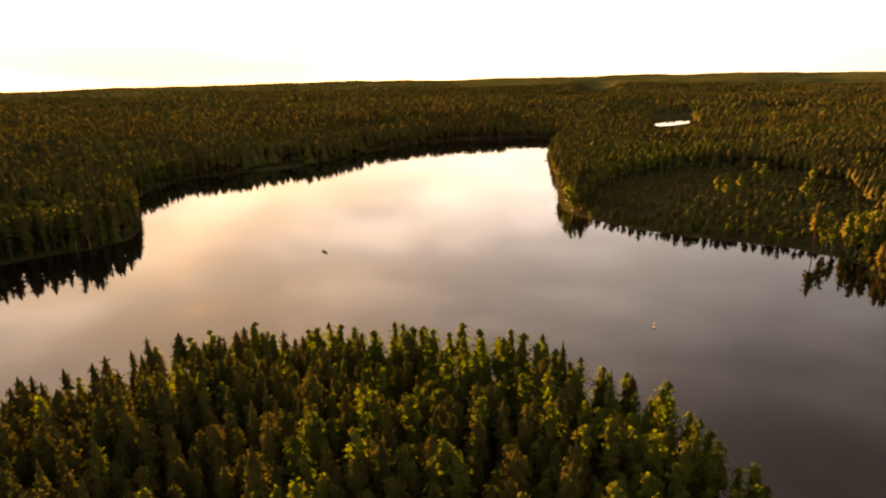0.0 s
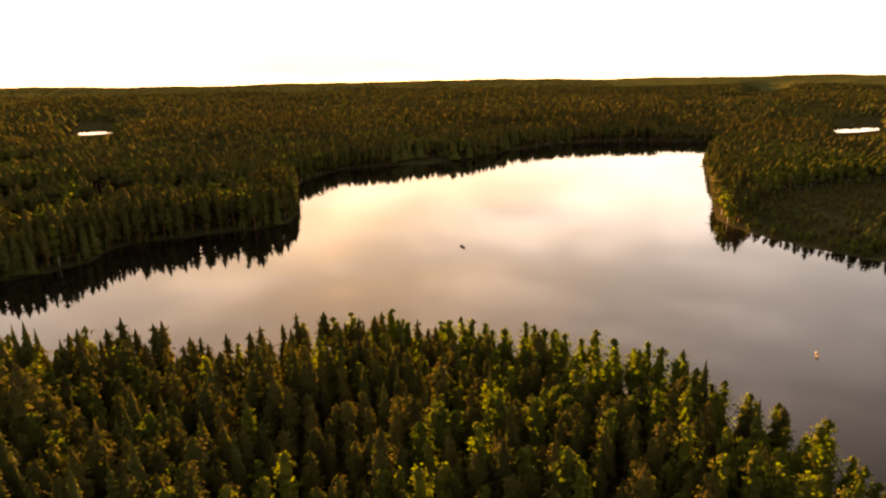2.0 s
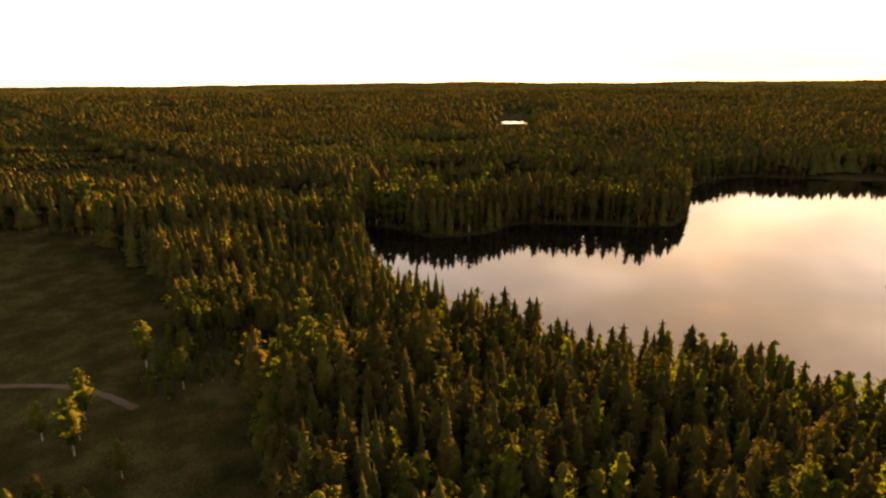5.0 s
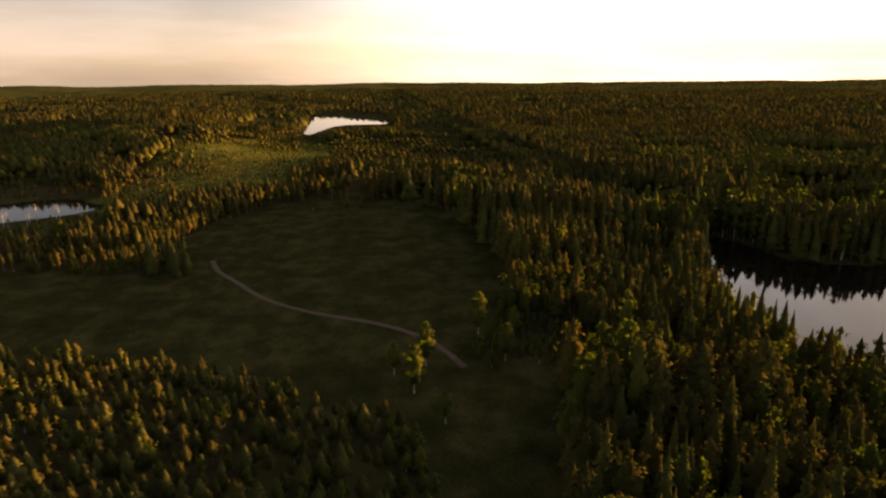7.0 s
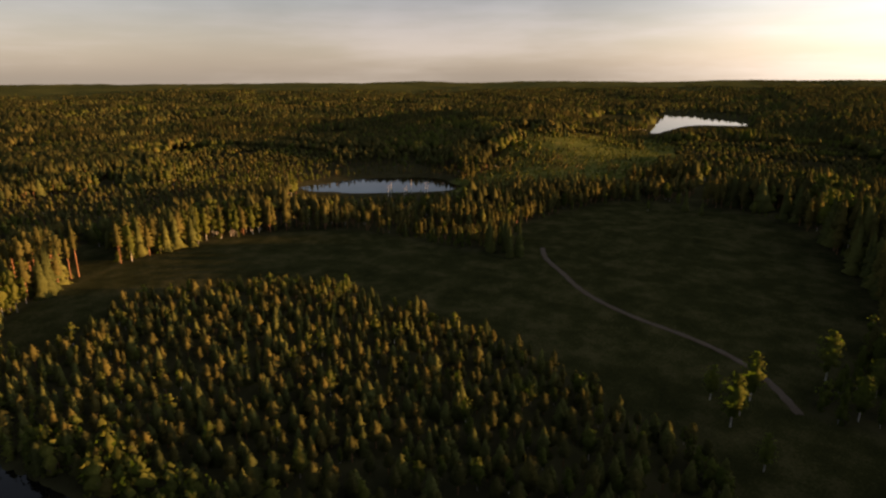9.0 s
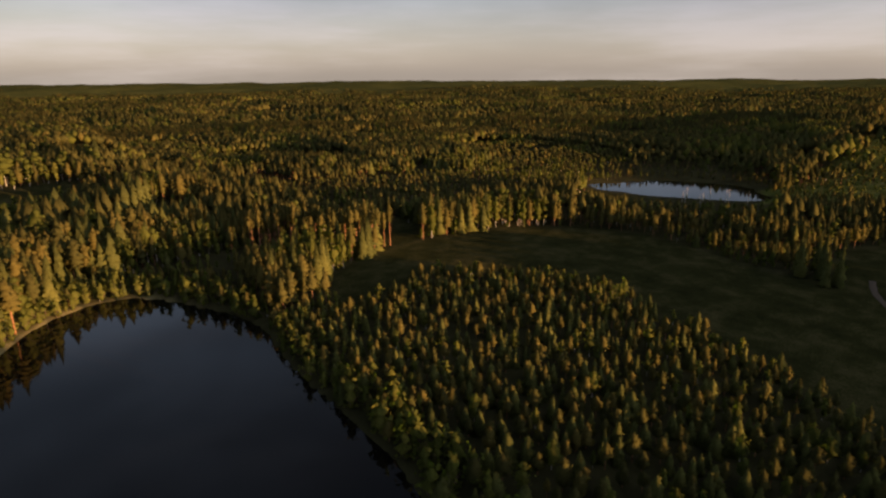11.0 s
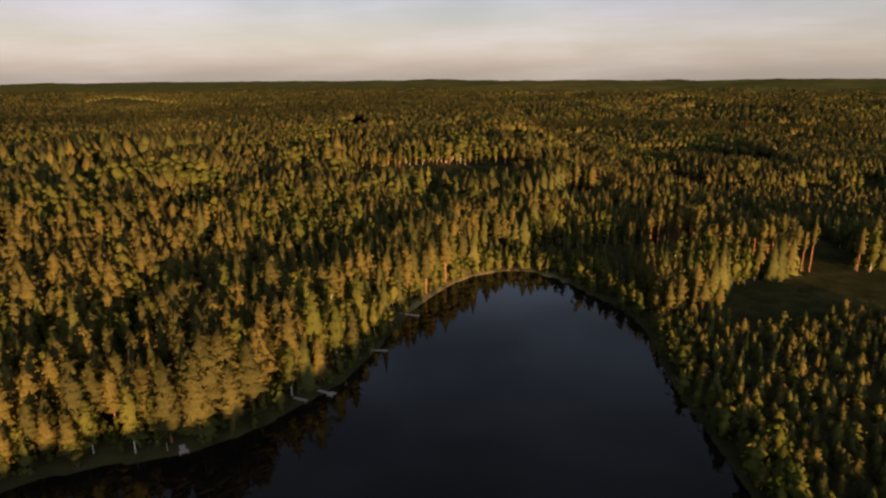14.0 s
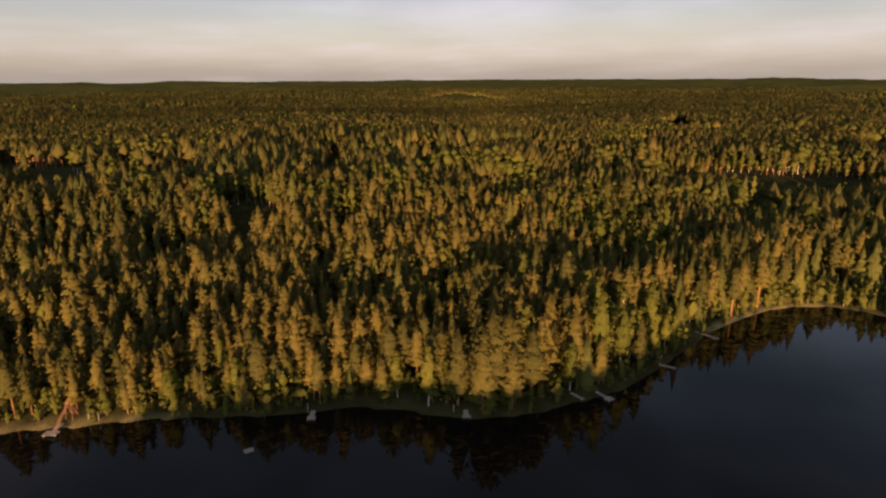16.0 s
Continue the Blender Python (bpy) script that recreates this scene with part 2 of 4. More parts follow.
def water_material():
    m, n, l, b = material("lake_water", 0.04, 0.5)
    b.inputs["Base Color"].default_value = (0.006, 0.005, 0.0045, 1)
    b.inputs["IOR"].default_value = 1.333
    obj = n.new("ShaderNodeTexCoord").outputs["Object"]
    ripple, drift = noise_node(n, l, 0.9, 3, 0.55, obj), noise_node(n, l, 0.018, 4, 0.55, obj)
    r = n.new("ShaderNodeMapRange")
    r.inputs["From Min"].default_value, r.inputs["From Max"].default_value = 0.35, 0.7
    r.inputs["To Min"].default_value, r.inputs["To Max"].default_value = 0.02, 0.06
    l.new(drift.outputs["Fac"], r.inputs["Value"])
    l.new(r.outputs["Result"], b.inputs["Roughness"])
    bump(n, l, b, ripple.outputs["Fac"], 0.05, 0.06)
    return m


def wood_material(name, low, high):
    m, n, l, b = material(name, 0.75, 0.25)
    t = noise_node(n, l, 6.0, 4)
    r = ramp(n, [(0.3, low), (0.7, high)])
    l.new(t.outputs["Fac"], r.inputs["Fac"])
    l.new(r.outputs["Color"], b.inputs["Base Color"])
    bump(n, l, b, t.outputs["Fac"], 0.4, 0.02)
    return m


LAND, WATER = ground_material(), water_material()
GREY_WOOD = wood_material("weathered_wood", (0.19, 0.17, 0.145), (0.42, 0.375, 0.325))
RED_WOOD = wood_material("red_brown_wood", (0.12, 0.06, 0.035), (0.27, 0.14, 0.085))
TRACK_EARTH = wood_material("dry_track_earth", (0.045, 0.030, 0.016), (0.10, 0.066, 0.036))
DARK_HULL = wood_material("dark_hull", (0.03, 0.028, 0.025), (0.08, 0.07, 0.06))
PALE_HULL = wood_material("pale_hull", (0.45, 0.43, 0.40), (0.7, 0.68, 0.63))

# ---- the plan: shores, meadows, heights ----
NORTH_SHORE = [
    (53, 60), (53, 85), (50, 110), (39, 127), (24, 138), (9, 146), (-8, 151), (-24, 154), (-50, 156), (-76, 150), (-89, 134), (-110, 128),
    (-132, 119), (-157, 116), (-187, 125), (-220, 140), (-252, 159), (-280, 174), (-262, 184), (-237, 188), (-222, 214), (-227, 238),
    (-206, 266), (-168, 297), (-174, 330), (-191, 369), (-222, 428), (-220, 492), (-193, 520), (-130, 566), (-58, 700), (30, 760), (133, 748),
    (103, 604), (81, 432), (72, 373), (75, 338), (100, 302), (137, 275), (162, 258), (172, 236), (168, 213)]
SOUTH_SHORE = [
    (196, 130), (205, 30), (182, -32), (150, -57), (126, -77), (97, -95), (82, -107), (66, -112), (53, -117), (37, -133), (27, -147), (19, -169),
    (8, -203), (-10, -232), (-31, -241), (-48, -230), (-62, -200), (-66, -181), (-62, -146), (-62, -122), (-61, -106), (-60, -88), (-48, -50), (-12, -8), (26, 26)]
FIELD = [
    (-98, -200), (-147, -226), (-183, -220), (-216, -216), (-252, -188), (-258, -143), (-246, -88), (-308, -88), (-375, -59), (-388, -17), (-345, 42),
    (-241, 56), (-186, 42), (-150, 26), (-138, 47), (-68, 26), (-71, 13), (-100, 11), (-120, 7), (-133, -15), (-158, -55), (-174, -115), (-168, -148), (-140, -180), (-117, -178), (-95, -168)]
FAR_LAKE = [(-1366, -112), (-1348, -68), (-1293, -26), (-1216, 15), (-1119, 49), (-1106, 13), (-1101, -23), (-1074, -50), (-972, -70), (-913, -87), (-1055, -93), (-1218, -103)]
# x, y, half length, half width, turn in degrees
PONDS = [(-398, -228, 58, 33, 121), (354, 940, 52, 16, 43), (-787, 823, 33, 33, 134), (715, 2850, 32, 60, 0)]
CLEARINGS = [
    (-600, -85, 62, 26, 80), (-446, -60, 36, 26, 60), (-285, 272, 20, 46, 0), (-505, 410, 60, 34, 40), (-545, 280, 55, 20, 100), (-95, -535, 44, 44, 160),
    (4, -395, 64, 30, 14), (-88, -350, 18, 11, 10), (105, -232, 20, 7, -20), (198, -140, 14, 10, 20), (208, -196, 32, 15, -28), (335, -185, 30, 20, -27), (250, -306, 60, 4, -54),
    (120, -900, 30, 16, 0), (720, -385, 60, 34, -45), (-164, -247, 11, 26, -32), (-700, -165, 70, 24, 80), (400, 760, 60, 22, 30), (-830, 108, 80, 18, 90), (-640, 140, 70, 16, 100)]


def spline(points, closed=True, steps=6):
    """A smooth line through the points."""
    p = np.array(points, float)
    k = len(p)
    out = []
    for i in range(k if closed else k - 1):
        a, b, c, d = (p[(i + j) % k] if closed else p[min(max(i + j, 0), k - 1)] for j in (-1, 0, 1, 2))
        for t in np.arange(steps) / steps:
            out.append(0.5 * (2 * b + (c - a) * t + (2 * a - 5 * b + 4 * c - d) * t * t + (3 * b - a - 3 * c + d) * t ** 3))
    if not closed:
        out.append(p[-1])
    return np.array(out)


def oval(x, y, a, b, turn):
    t = np.linspace(0, 2 * math.pi, 28, endpoint=False)
    w = 1 + 0.10 * np.sin(3 * t + x) + 0.06 * np.sin(5 * t + y)
    u, v, c, s = a * w * np.cos(t), b * w * np.sin(t), math.cos(radians(turn)), math.sin(radians(turn))
    return np.stack([x + u * c - v * s, y + u * s + v * c], 1)


def signed(poly, x, y, reach=400.0):
    """Distance to a closed line, negative inside it; places further off than reach get reach."""
    x, y = np.asarray(x, float), np.asarray(y, float)
    out = np.full(x.shape, reach)
    lo, hi = poly.min(0) - reach, poly.max(0) + reach
    near = np.flatnonzero((x > lo[0]) & (x < hi[0]) & (y > lo[1]) & (y < hi[1]))
    for part_of in np.array_split(near, max(1, len(near) // 20000)):
        px, py = x[part_of][:, None], y[part_of][:, None]
        a, b = poly[None], np.roll(poly, -1, 0)[None]
        ex, ey = b[..., 0] - a[..., 0], b[..., 1] - a[..., 1]
        t = np.clip(((px - a[..., 0]) * ex + (py - a[..., 1]) * ey) / (ex * ex + ey * ey + 1e-9), 0, 1)
        d = np.sqrt(((px - a[..., 0] - t * ex) ** 2 + (py - a[..., 1] - t * ey) ** 2).min(1))
        cross = ((a[..., 1] > py) != (b[..., 1] > py)) & (px < ex * (py - a[..., 1]) / np.where(ey == 0, 1e-9, ey) + a[..., 0])
        d[cross.sum(1) % 2 == 1] *= -1
        out[part_of] = d
    return out


def hashed(i, j, seed):
    h = np.sin(i * 127.1 + j * 311.7 + seed * 74.7) * 43758.5453
    return h - np.floor(h)


def rolling(x, y, size, seed, octaves=3):
    """Smooth random values from 0 to 1 over the plan."""
    total, weight, amp = 0.0, 0.0, 1.0
    for o in range(octaves):
        u, v = np.asarray(x, float) / size + 31.7 * o, np.asarray(y, float) / size - 17.3 * o
        i, j = np.floor(u), np.floor(v)
        f, g = u - i, v - j
        f, g = f * f * (3 - 2 * f), g * g * (3 - 2 * g)
        s = seed + o
        low = hashed(i, j, s) * (1 - f) + hashed(i + 1, j, s) * f
        top = hashed(i, j + 1, s) * (1 - f) + hashed(i + 1, j + 1, s) * f
        total, weight, amp, size = total + amp * (low * (1 - g) + top * g), weight + amp, amp * 0.5, size * 0.5
    return total / weight


def step(a, b, v):
    t = np.clip((v - a) / (b - a), 0, 1)
    return t * t * (3 - 2 * t)


LAKE = spline(NORTH_SHORE + SOUTH_SHORE)
WATERS = [LAKE, spline(FAR_LAKE)] + [oval(*p) for p in PONDS]
MEADOWS = [spline(FIELD, steps=3)] + [oval(*c) for c in CLEARINGS]


def shore_distance(x, y):
    d = np.minimum.reduce([signed(w, x, y) for w in WATERS])
    return d + 2.2 * (rolling(x, y, 14, 3, 2) - 0.5) * step(400, 200, d)


def meadow_distance(x, y):
    d = np.minimum.reduce([signed(w, x, y, 60.0) for w in MEADOWS])
    open_land = (0.80 - rolling(x, y, 190, 91, 2)) * 260 + 400 * step(520, 420, np.hypot(x, y)) + 400 * step(150, 100, signed(LAKE, x, y, 160.0)) + 400.0 * ((y < -250) & (x > -260) & (np.hypot(x, y) < 1100))     # felled and farmed patches further off
    return np.minimum(d, open_land) + 7.0 * (rolling(x, y, 18, 9, 2) - 0.5)


def felled(x, y):
    """Felled land with young growth between the meadow and the far lake: below 1 inside it."""
    return (((x + 565) * 0.985 - (y + 110) * 0.17) / 200) ** 2 + (((x + 565) * 0.17 + (y + 110) * 0.985) / 66) ** 2 - 0.5 * (rolling(x, y, 40, 37, 2) - 0.5)


def height_from(x, y, d):
    r = np.hypot(x, y)
    bank = np.where(d < 0, np.maximum(d * 0.22, -3.0), 0.25 + 0.05 * np.minimum(d, 6) + 2.6 * (1 - np.exp(-np.maximum(d - 4, 0) / 30)))
    away = step(15, 180, d)
    south = step(0.3, 0.75, (0.25 * x - y) / np.maximum(r, 1)) * step(-130, -75, x)         # the land climbs behind the south shore
    hills = away * (south * (11 * step(10, 160, d) + 13 * step(100, 480, d)) * step(1500, 700, r) + 5.0 * (rolling(x, y, 150, 21) - 0.35) + step(300, 900, r) * 16 * (rolling(x, y, 330, 88, 2) - 0.45) + step(350, 1500, r) * 26 * (rolling(x, y, 620, 5) - 0.42) + step(900, 4700, r) * 21 + 24 * np.exp(-((x + 880) / 210) ** 2 - ((y + 300) / 115) ** 2) + 16 * np.exp(-((x + 630) / 140) ** 2 - ((y + 180) / 78) ** 2))
    for px, py, a, b, turn in PONDS[1:]:                                                     # hills flattened along the camera's line of sight to the far ponds
        rp = math.hypot(px, py)
        along, aside = (x * px + y * py) / rp ** 2, np.abs(x * py - y * px) / rp
        hills = hills * (1 - 0.85 * step(a + 70, a + 15, aside) * step(0.55, 0.68, along) * step(1.75 if rp < 1500 else 1.2, 1.5 if rp < 1500 else 1.1, along))
    return bank + np.where(d > 0, np.maximum(hills, -0.3), 0.0)


# ovals of light young growth, and of leafy stands: x, y, half length, half width, turn
GROWTH = [(-600, -130, 110, 40, 60), (-345, 272, 60, 40, 90)]
LEAFY = [(-690, -260, 70, 26, 100), (-500, 272, 75, 34, 150), (-470, 330, 50, 24, 120), (370, 645, 120, 40, -18), (170, 480, 60, 30, 40), (-800, 130, 110, 40, 95), (75, 330, 26, 14, 110), (150, -330, 40, 22, 20), (-130, 57, 28, 10, -35), (60, -250, 30, 16, 0), (180, -260, 26, 14, 40), (180, 252, 24, 15, 45), (200, 520, 80, 26, 5), (118, 440, 34, 12, 70)]
LEAFY_LINES = [oval(*g) for g in LEAFY]
GROWTH_LINES = [oval(*g) for g in GROWTH]


def low_cape(x, y):
    """Low dark young pines on the cape: below 1 inside."""
    u, v = 0.5 * (x - 168) + 0.866 * (y - 358), -0.866 * (x - 168) + 0.5 * (y - 358)
    return (u / 118) ** 2 + (v / 74) ** 2 + 0.5 * (rolling(x, y, 35, 53, 2) - 0.5)


def young_land(x, y):
    """True where felled land carries only saplings."""
    return (felled(x, y) < 1) | (np.minimum.reduce([signed(g, x, y, 40.0) for g in GROWTH_LINES]) + 16 * (rolling(x, y, 30, 47, 2) - 0.5) < 0)


def land_z(x, y):
    return float(height_from(np.array([x]), np.array([y]), shore_distance([x], [y]))[0])


# ---- meshes from arrays ----
def array_mesh(name, verts, tris, mats, slot=None, tint=None, smooth=True, normals=None):
    me = bpy.data.meshes.new(name)
    verts, tris = np.asarray(verts, np.float32), np.asarray(tris, np.int32)
    k = tris.shape[1]
    me.vertices.add(len(verts))
    me.vertices.foreach_set("co", verts.ravel())
    me.loops.add(tris.size)
    me.loops.foreach_set("vertex_index", tris.ravel())
    me.polygons.add(len(tris))
    me.polygons.foreach_set("loop_start", np.arange(0, tris.size, k, dtype=np.int32))
    me.polygons.foreach_set("use_smooth", np.full(len(tris), smooth))
    for m in mats:
        me.materials.append(m)
    if slot is not None:
        me.polygons.foreach_set("material_index", np.asarray(slot, np.int32))
    if tint is not None:
        me.attributes.new("tint", "FLOAT", "POINT").data.foreach_set("value", np.asarray(tint, np.float32))
    if normals is not None:
        me.attributes.new("custom_normal", "FLOAT_VECTOR", "POINT").data.foreach_set("vector", np.asarray(normals, np.float32).ravel())
    me.update(calc_edges=True)
    return me


def part(name, bm, mat, parent, label=""):
    me = bpy.data.meshes.new(name)
    bm.to_mesh(me)
    bm.free()
    me.materials.append(mat)
    ob = new(name, me)
    ob.parent = parent
    return tagged(ob, label)


# ---- ground ----
TURNS, RINGS = 440, 230
ring = 12.0 * (4900.0 / 12.0) ** (np.arange(RINGS) / (RINGS - 1))
az = np.arange(TURNS) * 2 * math.pi / TURNS
gx, gy = (ring[:, None] * -np.sin(az)).ravel(), (ring[:, None] * np.cos(az)).ravel()
gx, gy = np.append(gx, 0.0), np.append(gy, 0.0)
gd = shore_distance(gx, gy)
gm = meadow_distance(gx, gy)
gr = np.hypot(gx, gy)
gz = height_from(gx, gy, gd)
# far woods: the canopy itself is the sheet's surface
gz += step(2200, 2900, gr) * step(20, 120, gd) * (9 + 9 * rolling(gx, gy, 70, 41, 2))
idx = np.arange(RINGS * TURNS).reshape(RINGS, TURNS)
nxt = np.roll(idx, -1, 1)
quads = np.stack([idx[:-1], nxt[:-1], nxt[1:], idx[1:]], -1).reshape(-1, 4)[:, ::-1]
tri_up = np.concatenate([quads[:, [0, 1, 2]], quads[:, [0, 2, 3]], np.stack([nxt[0], idx[0], np.full(TURNS, RINGS * TURNS)], 1)[:, ::-1]])
# reed and sand show at the head of the bay, on the cape and on the east bank
sandy = np.maximum.reduce([step(-62, -40, gx) * step(22, 5, gx) * step(-185, -205, gy), 0.15 * step(60, 68, gx) * step(170, 120, gx) * step(250, 280, gy) * step(420, 380, gy),
                           0.6 * step(115, 125, gx) * step(-20, -50, gy), np.full(gx.shape, 0.0)])
ground_mesh = array_mesh("ground", np.stack([gx, gy, gz], 1), tri_up, [LAND])
for key, val in (("meadow", np.maximum(step(1.5, -1.5, gm), young_land(gx, gy) * 1.0) * step(0.5, 3, gd)), ("growth", young_land(gx, gy) * step(0.5, 3, gd)), ("shore", step(3.2, 1.0, gd) * step(450, 300, gr) * sandy),
                 ("distance", step(1500, 2600, gr))):
    ground_mesh.attributes.new(key, "FLOAT", "POINT").data.foreach_set("value", val.astype(np.float32))
tagged(new("ground", ground_mesh), "forest floor, meadows and grassy banks of rolling land", "ground", kind="structure")


def water_sheet(name, poly, label):
    lo, hi = poly.min(0) - 12, poly.max(0) + 12
    k = 12
    xs, ys = np.linspace(lo[0], hi[0], k), np.linspace(lo[1], hi[1], k)
    vx, vy = np.meshgrid(xs, ys)
    i = np.arange(k * k).reshape(k, k)
    q = np.stack([i[:-1, :-1], i[:-1, 1:], i[1:, 1:], i[1:, :-1]], -1).reshape(-1, 4)
    tagged(new(name, array_mesh(name, np.stack([vx.ravel(), vy.ravel(), np.zeros(k * k)], 1), q, [WATER])), label, "water", kind="structure")


water_sheet("water_lake", WATERS[0], "calm dark lake water mirroring the evening sky")
water_sheet("water_far_lake", WATERS[1], "distant lake shining among the woods")
for w in WATERS[2:]:
    water_sheet("water_pond", w, "small forest pond mirroring the sky")

# ---- trees ----
rng = np.random.default_rng(7)
OCTA_V = np.array([(1, 0, 0), (0, 1, 0), (-1, 0, 0), (0, -1, 0), (0, 0, 1), (0, 0, -1)], float)
OCTA_F = np.array([(0, 1, 4), (1, 2, 4), (2, 3, 4), (3, 0, 4), (1, 0, 5), (2, 1, 5), (3, 2, 5), (0, 3, 5)])
PHI = (1 + 5 ** 0.5) / 2
ICO_V = np.array([(-1, PHI, 0), (1, PHI, 0), (-1, -PHI, 0), (1, -PHI, 0), (0, -1, PHI), (0, 1, PHI), (0, -1, -PHI), (0, 1, -PHI), (PHI, 0, -1), (PHI, 0, 1), (-PHI, 0, -1), (-PHI, 0, 1)]) / 1.902
ICO_F = np.array([(0, 11, 5), (0, 5, 1), (0, 1, 7), (0, 7, 10), (0, 10, 11), (1, 5, 9), (5, 11, 4), (11, 10, 2), (10, 7, 6), (7, 1, 8), (3, 9, 4), (3, 4, 2), (3, 2, 6), (3, 6, 8), (3, 8, 9), (4, 9, 5), (2, 4, 11), (6, 2, 10), (8, 6, 7), (9, 8, 1)])


class Shape:
    """Triangles of one tree, height 1, with slot 0 for leaves and 1 for wood."""

    def __init__(self):
        self.v, self.f, self.s, self.l, self.n = [], [], [], [], 0

    def add(self, v, f, slot, local=None):
        self.v.append(np.asarray(v, float))
        self.l.append(np.zeros((len(v), 3)) if local is None else local)
        self.f.append(np.asarray(f) + self.n)
        self.s.append(np.full(len(f), slot))
        self.n += len(v)

    def trunk(self, top, radius, sides, lean=0.0, base=0.0):
        a = np.arange(sides) * 2 * math.pi / sides
        low = np.stack([radius * np.cos(a), radius * np.sin(a), np.full(sides, base)], 1)
        high = np.stack([lean + 0.3 * radius * np.cos(a), 0.3 * radius * np.sin(a), np.full(sides, top)], 1)
        i, j = np.arange(sides), (np.arange(sides) + 1) % sides
        self.add(np.concatenate([low, high]), np.concatenate([np.stack([i, j, j + sides], 1), np.stack([i, j + sides, i + sides], 1)]), 1)

    def limb(self, a, b, radius):
        a, b = Vector(a), Vector(b)
        q = (b - a).to_track_quat("Z", "Y")
        v = [a + q @ Vector((radius * math.cos(t), radius * math.sin(t), 0)) for t in (0, 2.1, 4.2)] + [b]
        self.add([tuple(p) for p in v], [(0, 1, 3), (1, 2, 3), (2, 0, 3)], 1)

    def clump(self, at, size, flat, round_one=False, own=True):
        bv, bf = (ICO_V, ICO_F) if round_one else (OCTA_V, OCTA_F)
        a = rng.uniform(0, 6.28)
        c, s = math.cos(a), math.sin(a)
        v = bv * (1 + rng.uniform(-0.26, 0.26, (len(bv), 1)))
        v = np.stack([v[:, 0] * c - v[:, 1] * s, v[:, 0] * s + v[:, 1] * c, v[:, 2] * flat], 1) * size
        tilt = rng.uniform(-0.25, 0.25)
        v[:, 2] += v[:, 0] * tilt
        self.add(v + np.asarray(at), bf, 0, own * v / (np.linalg.norm(v, axis=1, keepdims=True) + 1e-9))

    def sprig(self, at, way, length, width):
        """A pointed tuft of leaves or needles on the crown's outside, hanging like a shingle and folded along its middle."""
        at, way = np.asarray(at, float), np.asarray(way, float)
        out = at * (1, 1, 0)
        out = out / (np.linalg.norm(out) + 1e-6)
        face = 0.85 * out + (0, 0, 0.5) + rng.normal(0, 0.22, 3)
        face = face / np.linalg.norm(face)
        way = way / (np.linalg.norm(way) + 1e-9) + rng.normal(0, 0.15, 3)
        way = way - face * (way @ face)
        way = way / (np.linalg.norm(way) + 1e-9)
        side = np.cross(face, way)
        mid = at + way * length * 0.45
        self.add([at, mid + side * width - 0.3 * width * face, at + way * length, mid - side * width - 0.3 * width * face], [(0, 1, 2), (0, 2, 3)], 0, np.tile(face * 0.6 + rng.normal(0, 0.12, 3), (4, 1)))

    def cone(self, low, high, radius, sides, rough, drop):
        a = np.arange(sides) * 2 * math.pi / sides + rng.uniform(0, 6)
        r = radius * (1 + rough * rng.uniform(-1, 1, sides))
        rim = np.stack([r * np.cos(a), r * np.sin(a), low - drop * rng.uniform(0, 1, sides)], 1)
        i = np.arange(sides)
        self.add(np.concatenate([rim, [(rng.normal() * radius * 0.04, rng.normal() * radius * 0.04, high)]]), np.stack([i, (i + 1) % sides, np.full(sides, sides)], 1), 0)

    def done(self):
        """Vertices, triangles, slots and normals; leaves turn their normals outwards from the crown's middle."""
        v, f, s = np.concatenate(self.v), np.concatenate(self.f), np.concatenate(self.s)
        leafy = np.zeros(len(v), bool)
        leafy[f[s == 0]] = True
        mid = np.array([0, 0, np.median(v[leafy][:, 2])])
        wide = np.abs(v[leafy][:, :2]).max()
        n = np.where(leafy[:, None], (v - mid) * (1, 1, 0.10) + (0, 0, 0.10 * wide), v * (1, 1, 0))
        n = n / (np.linalg.norm(n, axis=1, keepdims=True) + 1e-9)
        n = n + 0.55 * np.concatenate(self.l) + rng.normal(0, 0.10, n.shape) * leafy[:, None]
        n = n / (np.linalg.norm(n, axis=1, keepdims=True) + 1e-9)
        face = np.cross(v[f[:, 1]] - v[f[:, 0]], v[f[:, 2]] - v[f[:, 0]])
        away = np.einsum("ij,ij->i", face, n[f].mean(1)) < 0
        f[away] = f[away][:, ::-1]
        return v, f, s, n


def profile(z, bulge, spire):
    """Half width of a crown from its foot (0) to its tip (1): between an egg and a cone."""
    egg = math.sin(math.pi * min(1.0, 0.5 * z / bulge if z < bulge else 0.5 + 0.48 * (z - bulge) / (1 - bulge))) ** 0.8
    point = (1 - z) ** 0.85 * min(1.0, 0.45 + 3.5 * z)
    return egg * (1 - spire) + spire * point


